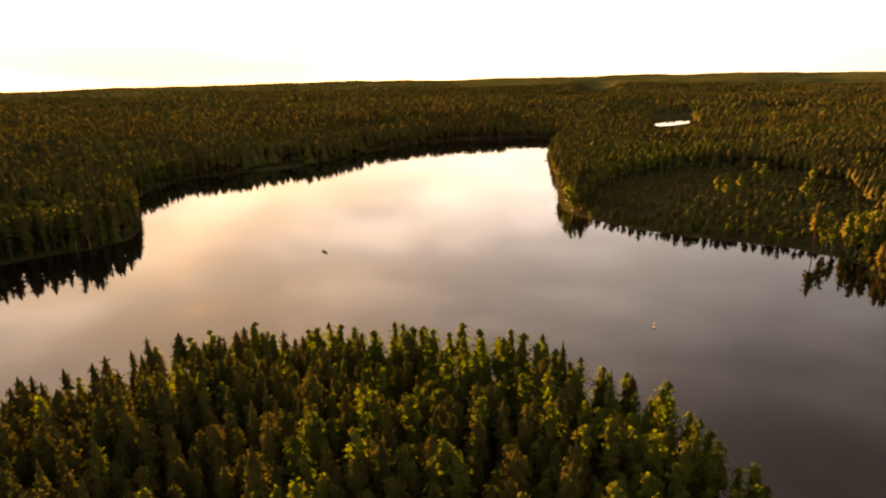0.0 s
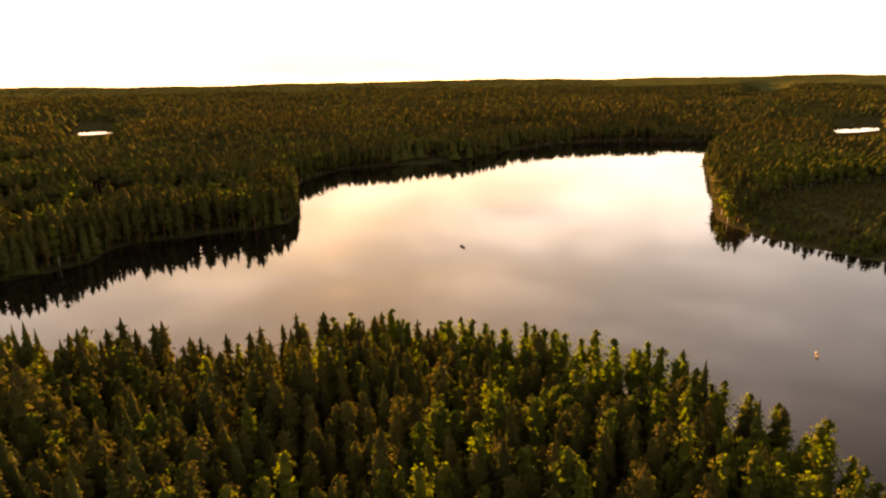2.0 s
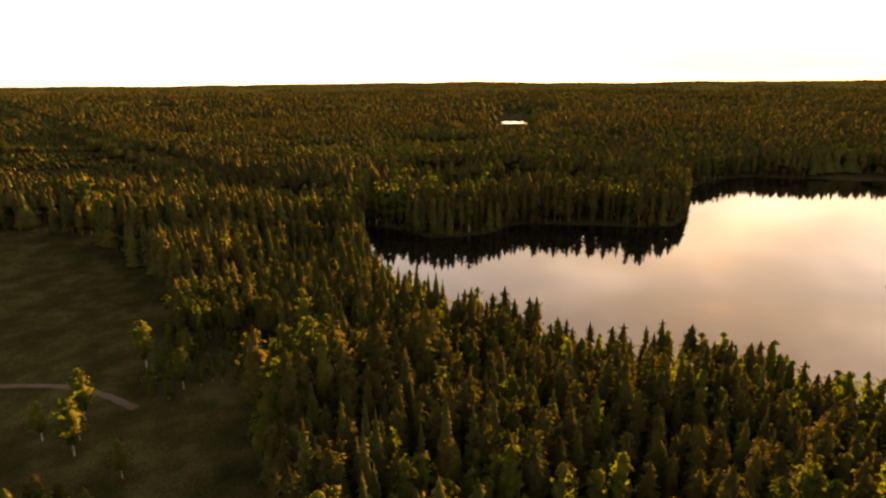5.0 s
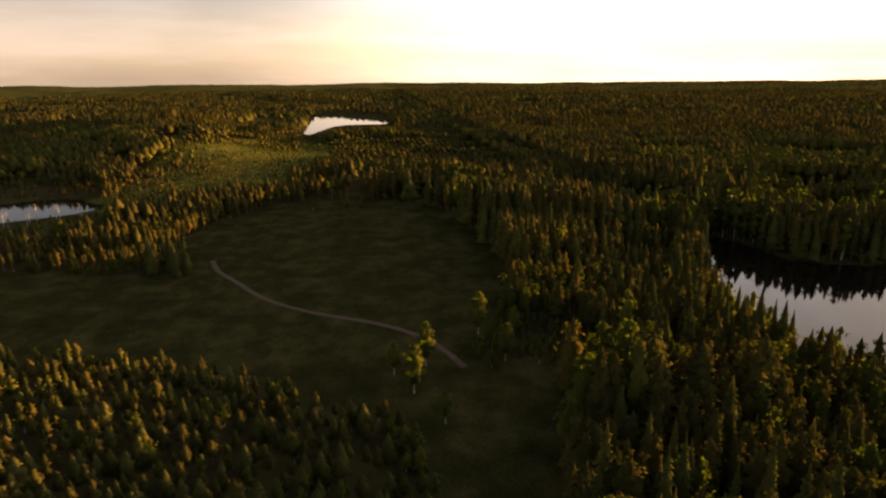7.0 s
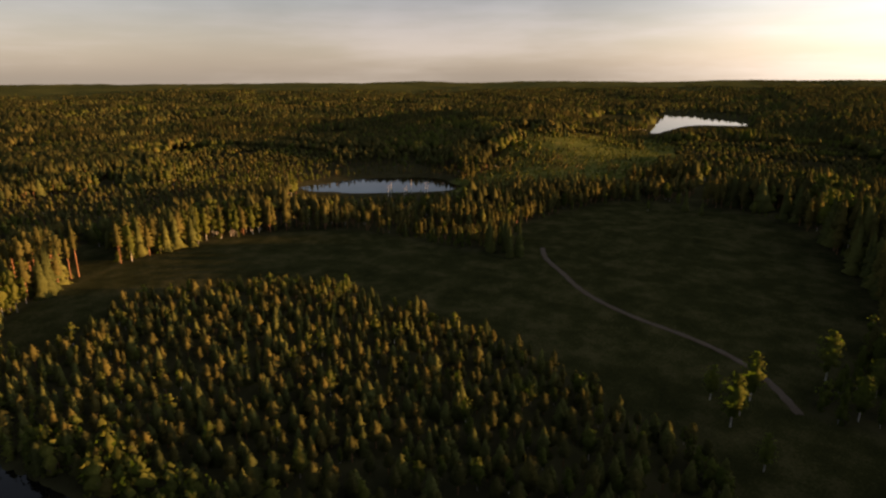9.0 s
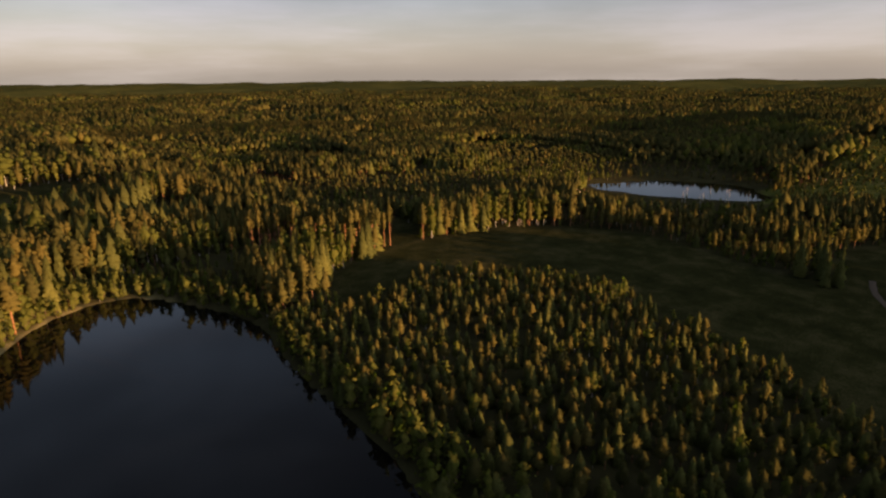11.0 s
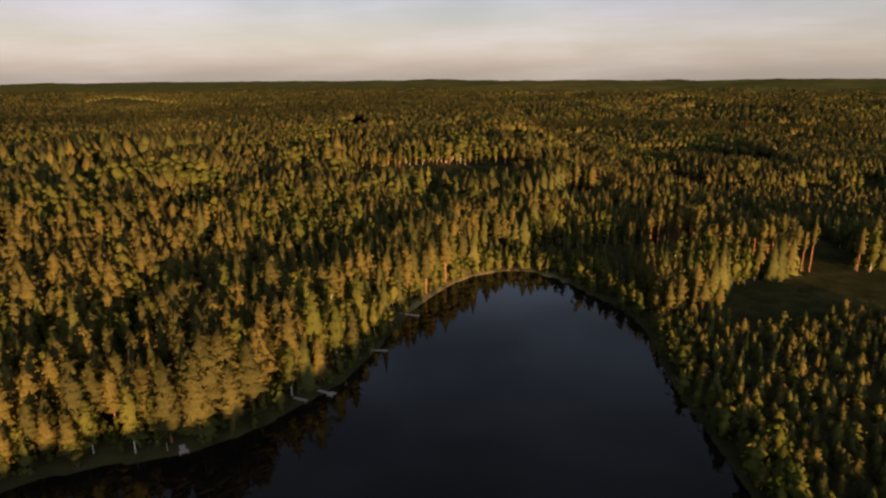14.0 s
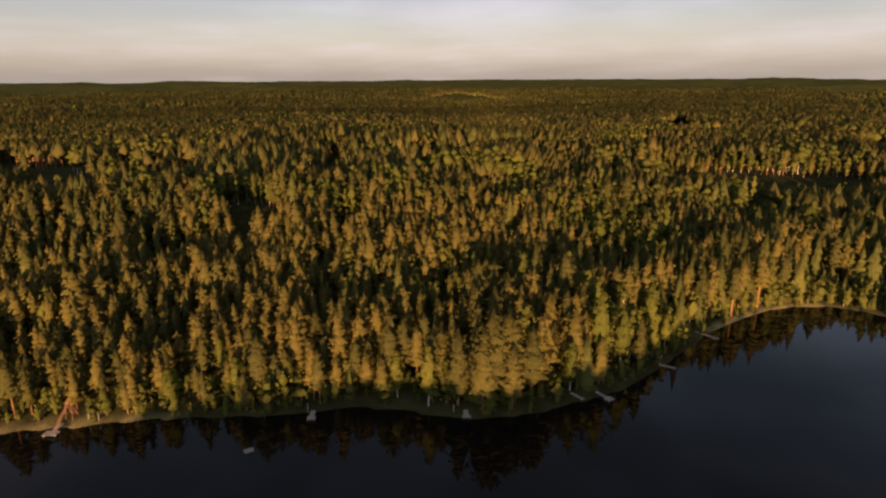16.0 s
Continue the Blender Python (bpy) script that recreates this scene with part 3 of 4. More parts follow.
def boughs(s, k, each, low, high, radius, bulge, length, width, lift, spire=0.0, loose=0.4):
    """Branches all round a crown, each a fan of small sprays of leaves or needles; some reach further out, some are missing."""
    lean = rng.uniform(0, 6.28)
    for i in range(k):
        z = min(0.995, (i // 4 * 4 + rng.uniform(0.0, 4 * loose)) / k)      # in whorls of four
        a = i * 2.4 + rng.uniform(-0.6, 0.6)
        reach = radius * (0.10 + 0.90 * profile(z, bulge, spire)) * rng.uniform(0.80, 1.12) * (1 + 0.15 * math.cos(a - lean))
        for j in range(each):
            u = 0.45 + 0.50 * (j + rng.uniform(0, 1)) / each
            b = rng.uniform(-0.8, 0.8)
            at = (reach * u * math.cos(a + 0.6 * b), reach * u * math.sin(a + 0.6 * b), low + (high - low) * z + lift * reach * u + rng.normal(0, 0.012))
            g = rng.uniform(0.7, 1.35)
            s.sprig(at, (math.cos(a + b), math.sin(a + b), lift + rng.normal(0, 0.45)), length * g, width * g)


def crown_body(s, k, low, high, radius, bulge, round_one, spire=0.0):
    """The dense inside of a crown."""
    for i in range(k):
        u = (i + 0.35) / k
        size = radius * (0.08 + 0.66 * profile(u, bulge, spire)) * rng.uniform(0.85, 1.1)
        s.clump((rng.normal() * 0.10 * radius, rng.normal() * 0.10 * radius, low + (high - low) * u), size, min(2.2, max(0.8, 0.80 * (high - low) / k / size)), round_one, False)


def tiers(s, k, sides, low, radius, bulge, spire):
    """The dense inside of a conifer's crown: whorls of boughs one over the other."""
    for i in range(k):
        u = i / k
        r = radius * (0.10 + 0.86 * profile(min(0.97, u + 0.06), bulge, spire)) * rng.uniform(0.88, 1.1)
        z = low + (0.97 - low) * u
        s.cone(z, min(0.985, z + max(1.5 * (0.97 - low) / k, 0.9 * r)), r, sides, 0.38, 0.035)


# levels: 0 single trees, 1 near woods, 2 woods, 3 forest, 4 far forest, 5 the distance
def pine(level):
    s = Shape()
    low, spire = rng.uniform(0.16, 0.46), rng.choice((0.4, 0.7, 0.85, 1.0))
    if level <= 3:
        s.trunk(0.93, 0.0095 if level == 0 else 0.013, 6 if level == 0 else 3)
    if level <= 2:
        tiers(s, (10, 8, 6)[level], (9, 7, 6)[level], low, 0.118 + 0.022 * spire, 0.28, spire)
        boughs(s, (32, 24, 16)[level], (10, 7, 3)[level], low, 0.97, 0.172 + 0.03 * spire, 0.28, (0.033, 0.038, 0.054)[level], (0.0095, 0.0115, 0.019)[level], 0.12 - 0.3 * spire, spire)
        s.cone(0.86, 1.0, 0.045 - 0.02 * spire, 5, 0.3, 0.04)
        if level == 0:
            for _ in range(7):
                a, z = rng.uniform(0, 6.28), rng.uniform(0.12, low + 0.1)
                s.limb((0, 0, z), (0.06 * math.cos(a), 0.06 * math.sin(a), z + 0.015), 0.0025)
    elif level == 3:
        s.clump((rng.normal() * 0.02, 0.015, low + 0.18), 0.130, 1.3)
        if spire > 0.6:
            s.cone(low + 0.22, 1.0, 0.105, 5, 0.3, 0.05)
        else:
            s.clump((-0.02, rng.normal() * 0.02, 0.84), 0.085, 1.7)
    elif level == 4:
        s.clump((0, 0, 0.62), 0.14, 2.3)
    else:
        s.cone(0.25, 1.0, 0.17, 4, 0.3, 0.12)
    return s.done()


def old_pine(level):
    """A tall pine with a bare trunk and its crown in the upper third."""
    s = Shape()
    low = rng.uniform(0.50, 0.62)
    s.trunk(0.95, 0.015, 5)
    crown_body(s, 3, low + 0.02, 0.97, 0.105, 0.4, True, 0.4)
    boughs(s, 22, 4, low, 0.97, 0.13, 0.4, 0.040, 0.015, 0.1, 0.4)
    for i in range(5):
        a, z = i * 2.4, rng.uniform(0.3, low)
        s.limb((0, 0, z), (0.05 * math.cos(a), 0.05 * math.sin(a), z + 0.01), 0.003)
    return s.done()


def spruce(level):
    s = Shape()
    rad = rng.uniform(0.16, 0.21)
    if level == 0:
        s.trunk(0.9, 0.010, 6)
        for i in range(6):
            z = 0.08 + 0.145 * i
            s.cone(z, z + 0.27, rad * 0.72 * (1 - z), 8, 0.25, 0.03)
        for i in range(18):
            z = 0.06 + 0.05 * i
            r = rad * (1.02 - z) ** 0.8 * rng.uniform(0.8, 1.1)
            for j in range(8):
                a = j * 0.785 + i * 0.5 + rng.uniform(-0.3, 0.3)
                c, q = math.cos(a), math.sin(a)
                s.sprig((0.35 * r * c, 0.35 * r * q, z + 0.015), (c, q, -0.42 + 0.6 * z), r * rng.uniform(0.5, 0.95), r * 0.20 + 0.009)
        s.cone(0.90, 1.0, 0.014, 5, 0.2, 0.02)
    elif level <= 2:
        s.trunk(0.3, 0.009, 3)
        k, m, sides = ((7, 60, 7), (5, 30, 5))[level - 1]
        for i in range(k):
            z = 0.08 + 0.84 * i / k
            s.cone(z, z + 1.5 / k * 0.9, 0.80 * rad * (1.02 - z) ** 0.9, sides, 0.35, 0.06)
        for i in range(m):
            z, a = 0.08 + 0.84 * i / m, i * 2.4 + rng.uniform(-0.4, 0.4)
            r = rad * (1.06 - z) ** 0.85
            s.sprig((0.4 * r * math.cos(a), 0.4 * r * math.sin(a), z + 0.02), (math.cos(a), math.sin(a), -0.4 + 0.6 * z), r * rng.uniform(0.55, 0.95), r * 0.2 + 0.008)
    elif level == 3:
        for z, h, w in ((0.10, 0.55, 1.0), (0.36, 0.42, 0.72), (0.62, 0.38, 0.42)):
            s.cone(z, z + h, rad * w, 5, 0.3, 0.06)
    else:
        s.cone(0.05, 1.0, rad * 0.95, 5 if level == 4 else 4, 0.25, 0.05)
    return s.done()


def birch(level):
    s = Shape()
    if level <= 2:
        s.trunk(0.85, 0.009, 6 if level == 0 else 3, rng.uniform(-0.02, 0.02))
        crown_body(s, (5, 4, 3)[level], 0.26, 0.88, (0.140, 0.154, 0.164)[level], 0.36, level < 2, 0.2)
        boughs(s, (32, 24, 16)[level], (10, 6, 2)[level], 0.20, 0.96, 0.178, 0.36, (0.029, 0.034, 0.052)[level], (0.012, 0.014, 0.022)[level], 0.45, 0.2, 0.9)
        s.clump((0, 0, 0.92), 0.045, 1.6)
        if level == 0:
            for _ in range(7):
                a, z = rng.uniform(0, 6.28), rng.uniform(0.2, 0.5)
                s.limb((0, 0, z), (0.07 * math.cos(a), 0.07 * math.sin(a), z + 0.1), 0.003)
    elif level == 3:
        s.trunk(0.4, 0.010, 3)
        s.clump((0.02, rng.normal() * 0.03, 0.45), 0.15, 1.1)
        s.clump((rng.normal() * 0.04, -0.02, 0.66), 0.135, 1.2)
        s.clump((0, 0, 0.86), 0.085, 1.4)
    elif level == 4:
        s.clump((0, 0, 0.55), 0.18, 2.1)
    else:
        s.cone(0.20, 0.96, 0.21, 4, 0.3, 0.12)
    return s.done()


KINDS = (("pine", pine, PINE_LEAF, PINE_BARK), ("spruce", spruce, SPRUCE_LEAF, SPRUCE_BARK), ("birch", birch, BIRCH_LEAF, BIRCH_BARK))


def scatter(inner, outer, gap):
    """Places about gap metres apart between two distances from the middle of the place."""
    k = int(2 * outer / gap)
    i, j = np.meshgrid(np.arange(k), np.arange(k))
    x = -outer + (i + 0.5 * (j % 2) + rng.uniform(-0.34, 0.34, i.shape)) * gap
    y = -outer + (j + rng.uniform(-0.34, 0.34, i.shape)) * gap
    r = np.hypot(x, y)
    keep = (r >= inner) & (r < outer)
    return x[keep], y[keep]


def bush(level):
    s = Shape()
    for i in range(5 if level == 1 else 0):
        a = i * 1.3 + rng.uniform(-0.3, 0.3)
        s.limb((0, 0, 0), (0.2 * math.cos(a), 0.2 * math.sin(a), 0.6), 0.012)
    crown_body(s, 3, 0.05, 0.9, 0.26, 0.35, False)
    if level == 1:
        boughs(s, 10, 3, 0.04, 0.92, 0.36, 0.35, 0.10, 0.045, 0.4, 0.0, 0.9)
    return s.done()


def tall_stand(x, y):
    """Old pines with bare trunks at the meadow's end."""
    u, v = -0.886 * (x + 125) + 0.463 * (y + 246), 0.463 * (x + 125) + 0.886 * (y + 246)
    return ((u / 38) ** 2 + (v / 14) ** 2) < 1


def in_plantation(x, y):
    """Young spruces between the meadow and the south bay."""
    return (x > -192) & (x < -58) & (y < 18 + 0.15 * (x + 100)) & (y > -185)


def stand(x, y, thin, plantation=False):
    """Keeps the places where trees grow; returns them with kind, height and width of each tree."""
    d, m = shore_distance(x, y), meadow_distance(x, y)
    r = np.hypot(x, y)
    # trees before and behind the ponds, cut to the camera's sightlines to the water
    in_sightline, sight_top, ground_z = np.zeros(len(x), bool), np.full(len(x), 30.0), height_from(x, y, d)
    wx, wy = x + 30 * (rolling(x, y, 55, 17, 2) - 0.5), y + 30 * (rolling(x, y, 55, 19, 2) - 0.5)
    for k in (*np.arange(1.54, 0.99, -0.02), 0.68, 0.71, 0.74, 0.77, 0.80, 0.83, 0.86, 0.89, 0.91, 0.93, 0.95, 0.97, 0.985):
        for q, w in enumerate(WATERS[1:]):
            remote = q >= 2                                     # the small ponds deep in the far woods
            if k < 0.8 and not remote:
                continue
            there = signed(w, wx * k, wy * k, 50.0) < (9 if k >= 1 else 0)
            in_sightline |= there
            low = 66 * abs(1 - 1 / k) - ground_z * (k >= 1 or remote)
            sight_top = np.where(there, np.minimum(sight_top, low if k >= 1 else np.maximum(2500 / math.hypot(*w.mean(0)), low)), sight_top)
    glade = rolling(x, y, 42, 55, 2)
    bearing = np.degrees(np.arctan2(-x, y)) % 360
    thin = np.where((bearing > 256) & (bearing < 312), thin * 0.35, thin)      # thinner wood in the sector the camera never faces
    scrub = young_land(x, y)
    south = (y < -35) & (x > -75) & (r < 620)
    thin = np.where(south, thin * 0.88, thin)                                  # wide crowns with gaps behind the south shore
    thin = np.where(scrub, thin * np.where(rolling(x, y, 26, 83, 2) > 0.52, 0.85, 0.35), thin)
    keep = (d > 2.0) & (m > 0.5) & (in_plantation(x, y) == plantation) & ((glade > 0.27) | (r < 215)) & (~in_sightline | ((rng.random(len(x)) < 0.8) & (sight_top > 1.2))) & (rng.random(len(x)) < thin)
    x, y, d, r, in_sightline, sight_top, south = x[keep], y[keep], d[keep], r[keep], in_sightline[keep], sight_top[keep], south[keep]
    u, mixv = rng.random(len(x)), rolling(x, y, 85, 13, 3)
    leafy = rolling(x, y, 55, 29, 2)
    kind = np.where(u < 0.55 + 0.45 * step(0.30, 0.58, mixv), 0, 1)
    kind = np.where(rng.random(len(x)) < 0.08 + 0.55 * step(0.54, 0.70, leafy) + 0.16 * step(9, 3, d) + 0.4 * ((x > -30) & (y > 70) & (r < 170)), 2, kind)
    in_leafy = np.minimum.reduce([signed(g, x, y, 30.0) for g in LEAFY_LINES]) < 0
    kind = np.where(in_leafy & (rng.random(len(x)) < 0.9), 2, kind)
    kind = np.where((kind == 1) & (y > 50) & (r < 190) & (rng.random(len(x)) < 0.5), 0, kind)
    h = np.choose(kind, [rng.normal(14.6, 1.3, len(x)), rng.normal(14.4, 1.8, len(x)), rng.normal(13.2, 1.7, len(x))])
    close = step(240, 170, r)
    h *= (0.78 + 0.44 * rolling(x, y, 46, 61, 2)) * (1 - close) + (0.90 + 0.20 * rolling(x, y, 30, 61, 2)) * close
    h *= np.where((x > -35) & (y > 70) & (r < 175), 1.15, 1.0) * np.where((y < -40) & (x > -70), 1.1, 1.0)
    h *= np.where(south, rng.normal(1.0, 0.10, len(x)) * (0.80 + 0.40 * step(0.35, 0.65, rolling(x, y, 38, 91, 2))), 1.0)
    h = np.where(r > 480, 14.0 + 0.35 * (h - 14.0), h)
    tall = tall_stand(x, y)
    kind, h = np.where(tall, 0, kind), np.where(tall, rng.normal(19, 1.4, len(x)), h)
    # unseen trees under the camera, made tall to shade the bay's far bank
    h = np.where(r < 74, rng.normal(17.5, 1.2, len(x)), h)
    h *= np.where((d < 26) & (x > -75) & (x < -14) & (y < -170), 0.42, 1.0)       # low alders at the head of the bay
    h *= np.where(scrub[keep], np.where(rolling(x, y, 26, 83, 2) > 0.58, rng.uniform(0.6, 1.0, len(x)), rng.uniform(0.2, 0.5, len(x))), 1.0)          # clumps of trees and young growth on felled land
    h *= np.where(((x < -105) & (y > 0) & (r < 330)) | ((x < 80) & (y > 160)), 1.3, 1.0)                     # raised to shade the plantation, and on the far shore to fit the view
    # belt raised to keep the meadow in shade
    h *= np.where((x < -235) & (x > -430) & (y > 20) & (y < 125), 1.2, 1.0)
    low_strip = (np.abs(x + 190) < 32) & (y > 38) & (y < 135)
    h *= np.where(low_strip, np.where(d < 16, 0.92, 0.75), 1.0) * np.where((x < -55) & (y > 10) & (r < 140), 1.2, 1.0)                    # lowered to let sun reach the lone birches; near wood raised to shade the plantation
    age = rolling(x, y, 110, 77, 2)                                               # stands of three ages in the west
    h *= np.where((r > 250) & (x < -150) & (y < 130), np.where(age < 0.40, 0.52, np.where(age > 0.60, 1.12, 0.84)), 1.0)
    h *= np.where((x > -730) & (x < -470) & (y > -70) & (y < 130), 0.5, 1.0)      # low bog wood on the sunny side of the felled slope
    cape = low_cape(x, y) < 1
    kind = np.where(cape & (kind == 2) & (rng.random(len(x)) < 0.9), 0, kind)
    h *= np.where(cape & (kind < 2), 0.36, 1.0) * np.where(np.hypot(x - 180, y - 252) < 24, 1.2, 1.0)
    young = in_plantation(x, y) & plantation
    sapling = (((x + 150) / 26) ** 2 + ((y - 46) / 22) ** 2) < 1
    kind, h = np.where(sapling, 2, kind), np.where(sapling, rng.uniform(4, 8.5, len(x)), h)
    kind = np.where(young, rng.choice(3, len(x), p=(0.52, 0.38, 0.10)), kind)
    h = np.where(young, rng.normal(6.2, 0.9, len(x)), h)
    h = np.where(in_sightline, np.minimum(h, sight_top * rng.uniform(0.6, 1.3, len(x))), np.clip(h, 3.5, 26))
    w = h * rng.uniform(0.80, 1.25, len(x)) * 1.17 * np.where(young, 1.42, 1.0) * np.where(kind == 1, 1.15, 1.0) * np.where(tall, 0.8, 1.0) * np.where(south, 1.16, 1.0) * np.where(cape & (kind < 2), 1.6, 1.0)
    return x, y, height_from(x, y, d) - 0.15, kind, h, w


def woods(name, trees, level, widen, label, kinds=KINDS):
    """All trees of a belt as one body of woods for each kind."""
    x, y, z, kind, h, w = trees
    for c, (kname, make, leaf, wood) in enumerate(kinds):
        pick = np.flatnonzero(kind == c)
        if not len(pick):
            continue
        shapes = [make(level) for _ in range(7)]
        which = rng.integers(0, len(shapes), len(pick))
        vs, fs, ss, ts, ns, base = [], [], [], [], [], 0
        for q, (v, f, s, n) in enumerate(shapes):
            p = pick[which == q]
            if not len(p):
                continue
            a = rng.uniform(0, 6.28, len(p))
            ca, sa, wide = np.cos(a)[:, None], np.sin(a)[:, None], (w[p] * widen)[:, None]
            vx = (v[None, :, 0] * ca - v[None, :, 1] * sa) * wide + x[p][:, None]
            vy = (v[None, :, 0] * sa + v[None, :, 1] * ca) * wide + y[p][:, None]
            vz = v[None, :, 2] * h[p][:, None] + z[p][:, None]
            vs.append(np.stack([vx, vy, vz], -1).reshape(-1, 3))
            fs.append((f[None] + (np.arange(len(p)) * len(v))[:, None, None] + base).reshape(-1, 3))
            ns.append(np.stack([n[None, :, 0] * ca - n[None, :, 1] * sa, n[None, :, 0] * sa + n[None, :, 1] * ca, np.repeat(n[None, :, 2], len(p), 0)], -1).reshape(-1, 3))
            ss.append(np.tile(s, len(p)))
            ts.append(np.repeat(0.5 * rng.random(len(p)) + 0.49 * step(0.25, 0.75, rolling(x[p], y[p], 130, 71, 3)), len(v)))
            base += len(v) * len(p)
        me = array_mesh(f"{kname}_{name}", np.concatenate(vs), np.concatenate(fs), [leaf, wood], np.concatenate(ss), np.concatenate(ts), normals=np.concatenate(ns))
        tagged(new(f"{kname}_{name}", me), label.format(kname), "woods", kind="stuff")


NEAR = stand(*scatter(5, 320, 4.45), 0.95)
# the single trees: those nearest to the middle of each kind
nx, ny, nz, nkind, nh, nw = NEAR
bearing = np.degrees(np.arctan2(-nx, ny)) % 360
old = tall_stand(nx, ny) & (nkind == 0)
by_slide = np.hypot(nx - 139.8, ny + 67.0) < 4.5
seen_side = (bearing < 250) | (bearing > 318)
single = np.zeros(len(nx), bool)
for c in range(3):
    own = np.flatnonzero((nkind == c) & seen_side & ~old & ~by_slide & (np.hypot(nx, ny) > 78))
    single[own[np.argsort(np.hypot(nx, ny)[own])[:290]]] = True
YOUNG = stand(*scatter(60, 260, 3.9), 0.93, True)
front = np.hypot(YOUNG[0], YOUNG[1]) < 140
woods("young_plantation", tuple(a[front] for a in YOUNG), 1, 1.0, "young planted {} trees between the meadow and the bay")
woods("plantation", tuple(a[~front] for a in YOUNG), 2, 1.0, "young planted {} trees at the far end of the bay")
close_by = np.hypot(nx, ny) < 190
rest = ~single & ~old & ~by_slide
woods("shore_woods", tuple(a[rest & close_by] for a in NEAR), 1, 1.0, "dense {} trees on the near lake shore in evening light")
woods("old_woods", tuple(a[old & ~single] for a in NEAR), 1, 1.0, "tall bare-trunked {} trees at the end of the meadow", (("pine", old_pine, PINE_LEAF, PINE_BARK),))
woods("woods", tuple(a[rest & ~close_by] for a in NEAR), 2, 1.0, "dense {} trees of the lakeside woods in evening light")
FOREST = stand(*scatter(320, 560, 4.9), 0.95)
edge = (shore_distance(FOREST[0], FOREST[1]) < 26) | (meadow_distance(FOREST[0], FOREST[1]) < 10)
woods("forest_edge", tuple(a[edge] for a in FOREST), 2, 1.1, "{} trees on the edge of the forest across the water")
woods("forest", tuple(a[~edge] for a in FOREST), 3, 1.18, "{} trees of the forest behind the shore")
FAR = stand(*scatter(560, 1000, 5.8), 0.95)
bank = shore_distance(FAR[0], FAR[1]) < 40
woods("far_bank", tuple(a[bank] for a in FAR), 3, 1.2, "{} trees along the far bank of the lake")
deep = np.hypot(FAR[0], FAR[1]) > 760
woods("far_forest", tuple(a[~bank & ~deep] for a in FAR), 4, 1.5, "{} trees of the far forest")
woods("deep_forest", tuple(a[~bank & deep] for a in FAR), 5, 1.45, "{} trees deep in the far forest")
woods("distant_forest", stand(*scatter(1000, 2600, 13.0), 0.96), 5, 2.5, "{} trees of the wooded distance")

# willow and alder bushes along the banks and round the meadow
bx, by = scatter(40, 420, 3.6)
bd, bmd = shore_distance(bx, by), meadow_distance(bx, by)
fits = ((bd > 0.4) & (bd < 13) & (bmd > 0.5) & (rng.random(len(bx)) < 0.85)) | ((bmd > 0.3) & (bmd < 6) & (bd > 2) & (rng.random(len(bx)) < 0.4))
fits &= np.hypot(bx - 139.8, by + 67.0) > 4.5
fits &= (np.hypot(bx, by) < 300) | (rng.random(len(bx)) < 0.4)
bx, by, bd = bx[fits], by[fits], bd[fits]
bh = rng.uniform(2.0, 7.0, len(bx)) * (0.7 + 0.6 * rolling(bx, by, 20, 33, 2))
bh *= np.where((bd < 11) & (by < 0) & (bx > -70), 1.35, 1.0)
woods("thicket", (bx, by, height_from(bx, by, bd) - 0.1, np.zeros(len(bx), int), bh, bh * rng.uniform(1.0, 1.5, len(bx))), 1, 1.0,
      "{} bushes on the lake banks and meadow edges", (("willow", bush, BIRCH_LEAF, SPRUCE_BARK),))

# saplings and brushwood under the trees
ux, uy = scatter(80, 300, 6.4)
ud, um = shore_distance(ux, uy), meadow_distance(ux, uy)
fits = (ud > 8) & (um > 4) & ~in_plantation(ux, uy) & (rng.random(len(ux)) < 0.75)
ux, uy, ud = ux[fits], uy[fits], ud[fits]
uh = rng.uniform(2.5, 7.5, len(ux))
woods("undergrowth", (ux, uy, height_from(ux, uy, ud) - 0.1, np.zeros(len(ux), int), uh, uh * rng.uniform(1.0, 1.4, len(ux))), 2, 1.0,
      "low {} brushwood under the trees", (("leafy", bush, BIRCH_LEAF, SPRUCE_BARK),))

# saplings on felled land
yx, yy = scatter(280, 820, 4.2)
yd = shore_distance(yx, yy)
fits = young_land(yx, yy) & (yd > 4) & (rng.random(len(yx)) < 0.75)
yx, yy, yd = yx[fits], yy[fits], yd[fits]
yh = rng.uniform(1.4, 3.6, len(yx)) * (0.5 + rolling(yx, yy, 25, 63, 2))
woods("young_growth", (yx, yy, height_from(yx, yy, yd) - 0.1, np.full(len(yx), 2), yh, yh * rng.uniform(1.4, 2.0, len(yx))), 4, 1.0, "light green young {} growth on felled land")

woods("skyline_forest", stand(*scatter(2600, 4850, 33.0), 0.97), 5, 5.0, "{} woods along the skyline")

TREE_LABELS = {"pine": "tall pine with reddish bark and a sparse dark crown", "spruce": "slender dark green spruce with drooping boughs", "birch": "birch with pale trunk and yellow-green leaves"}
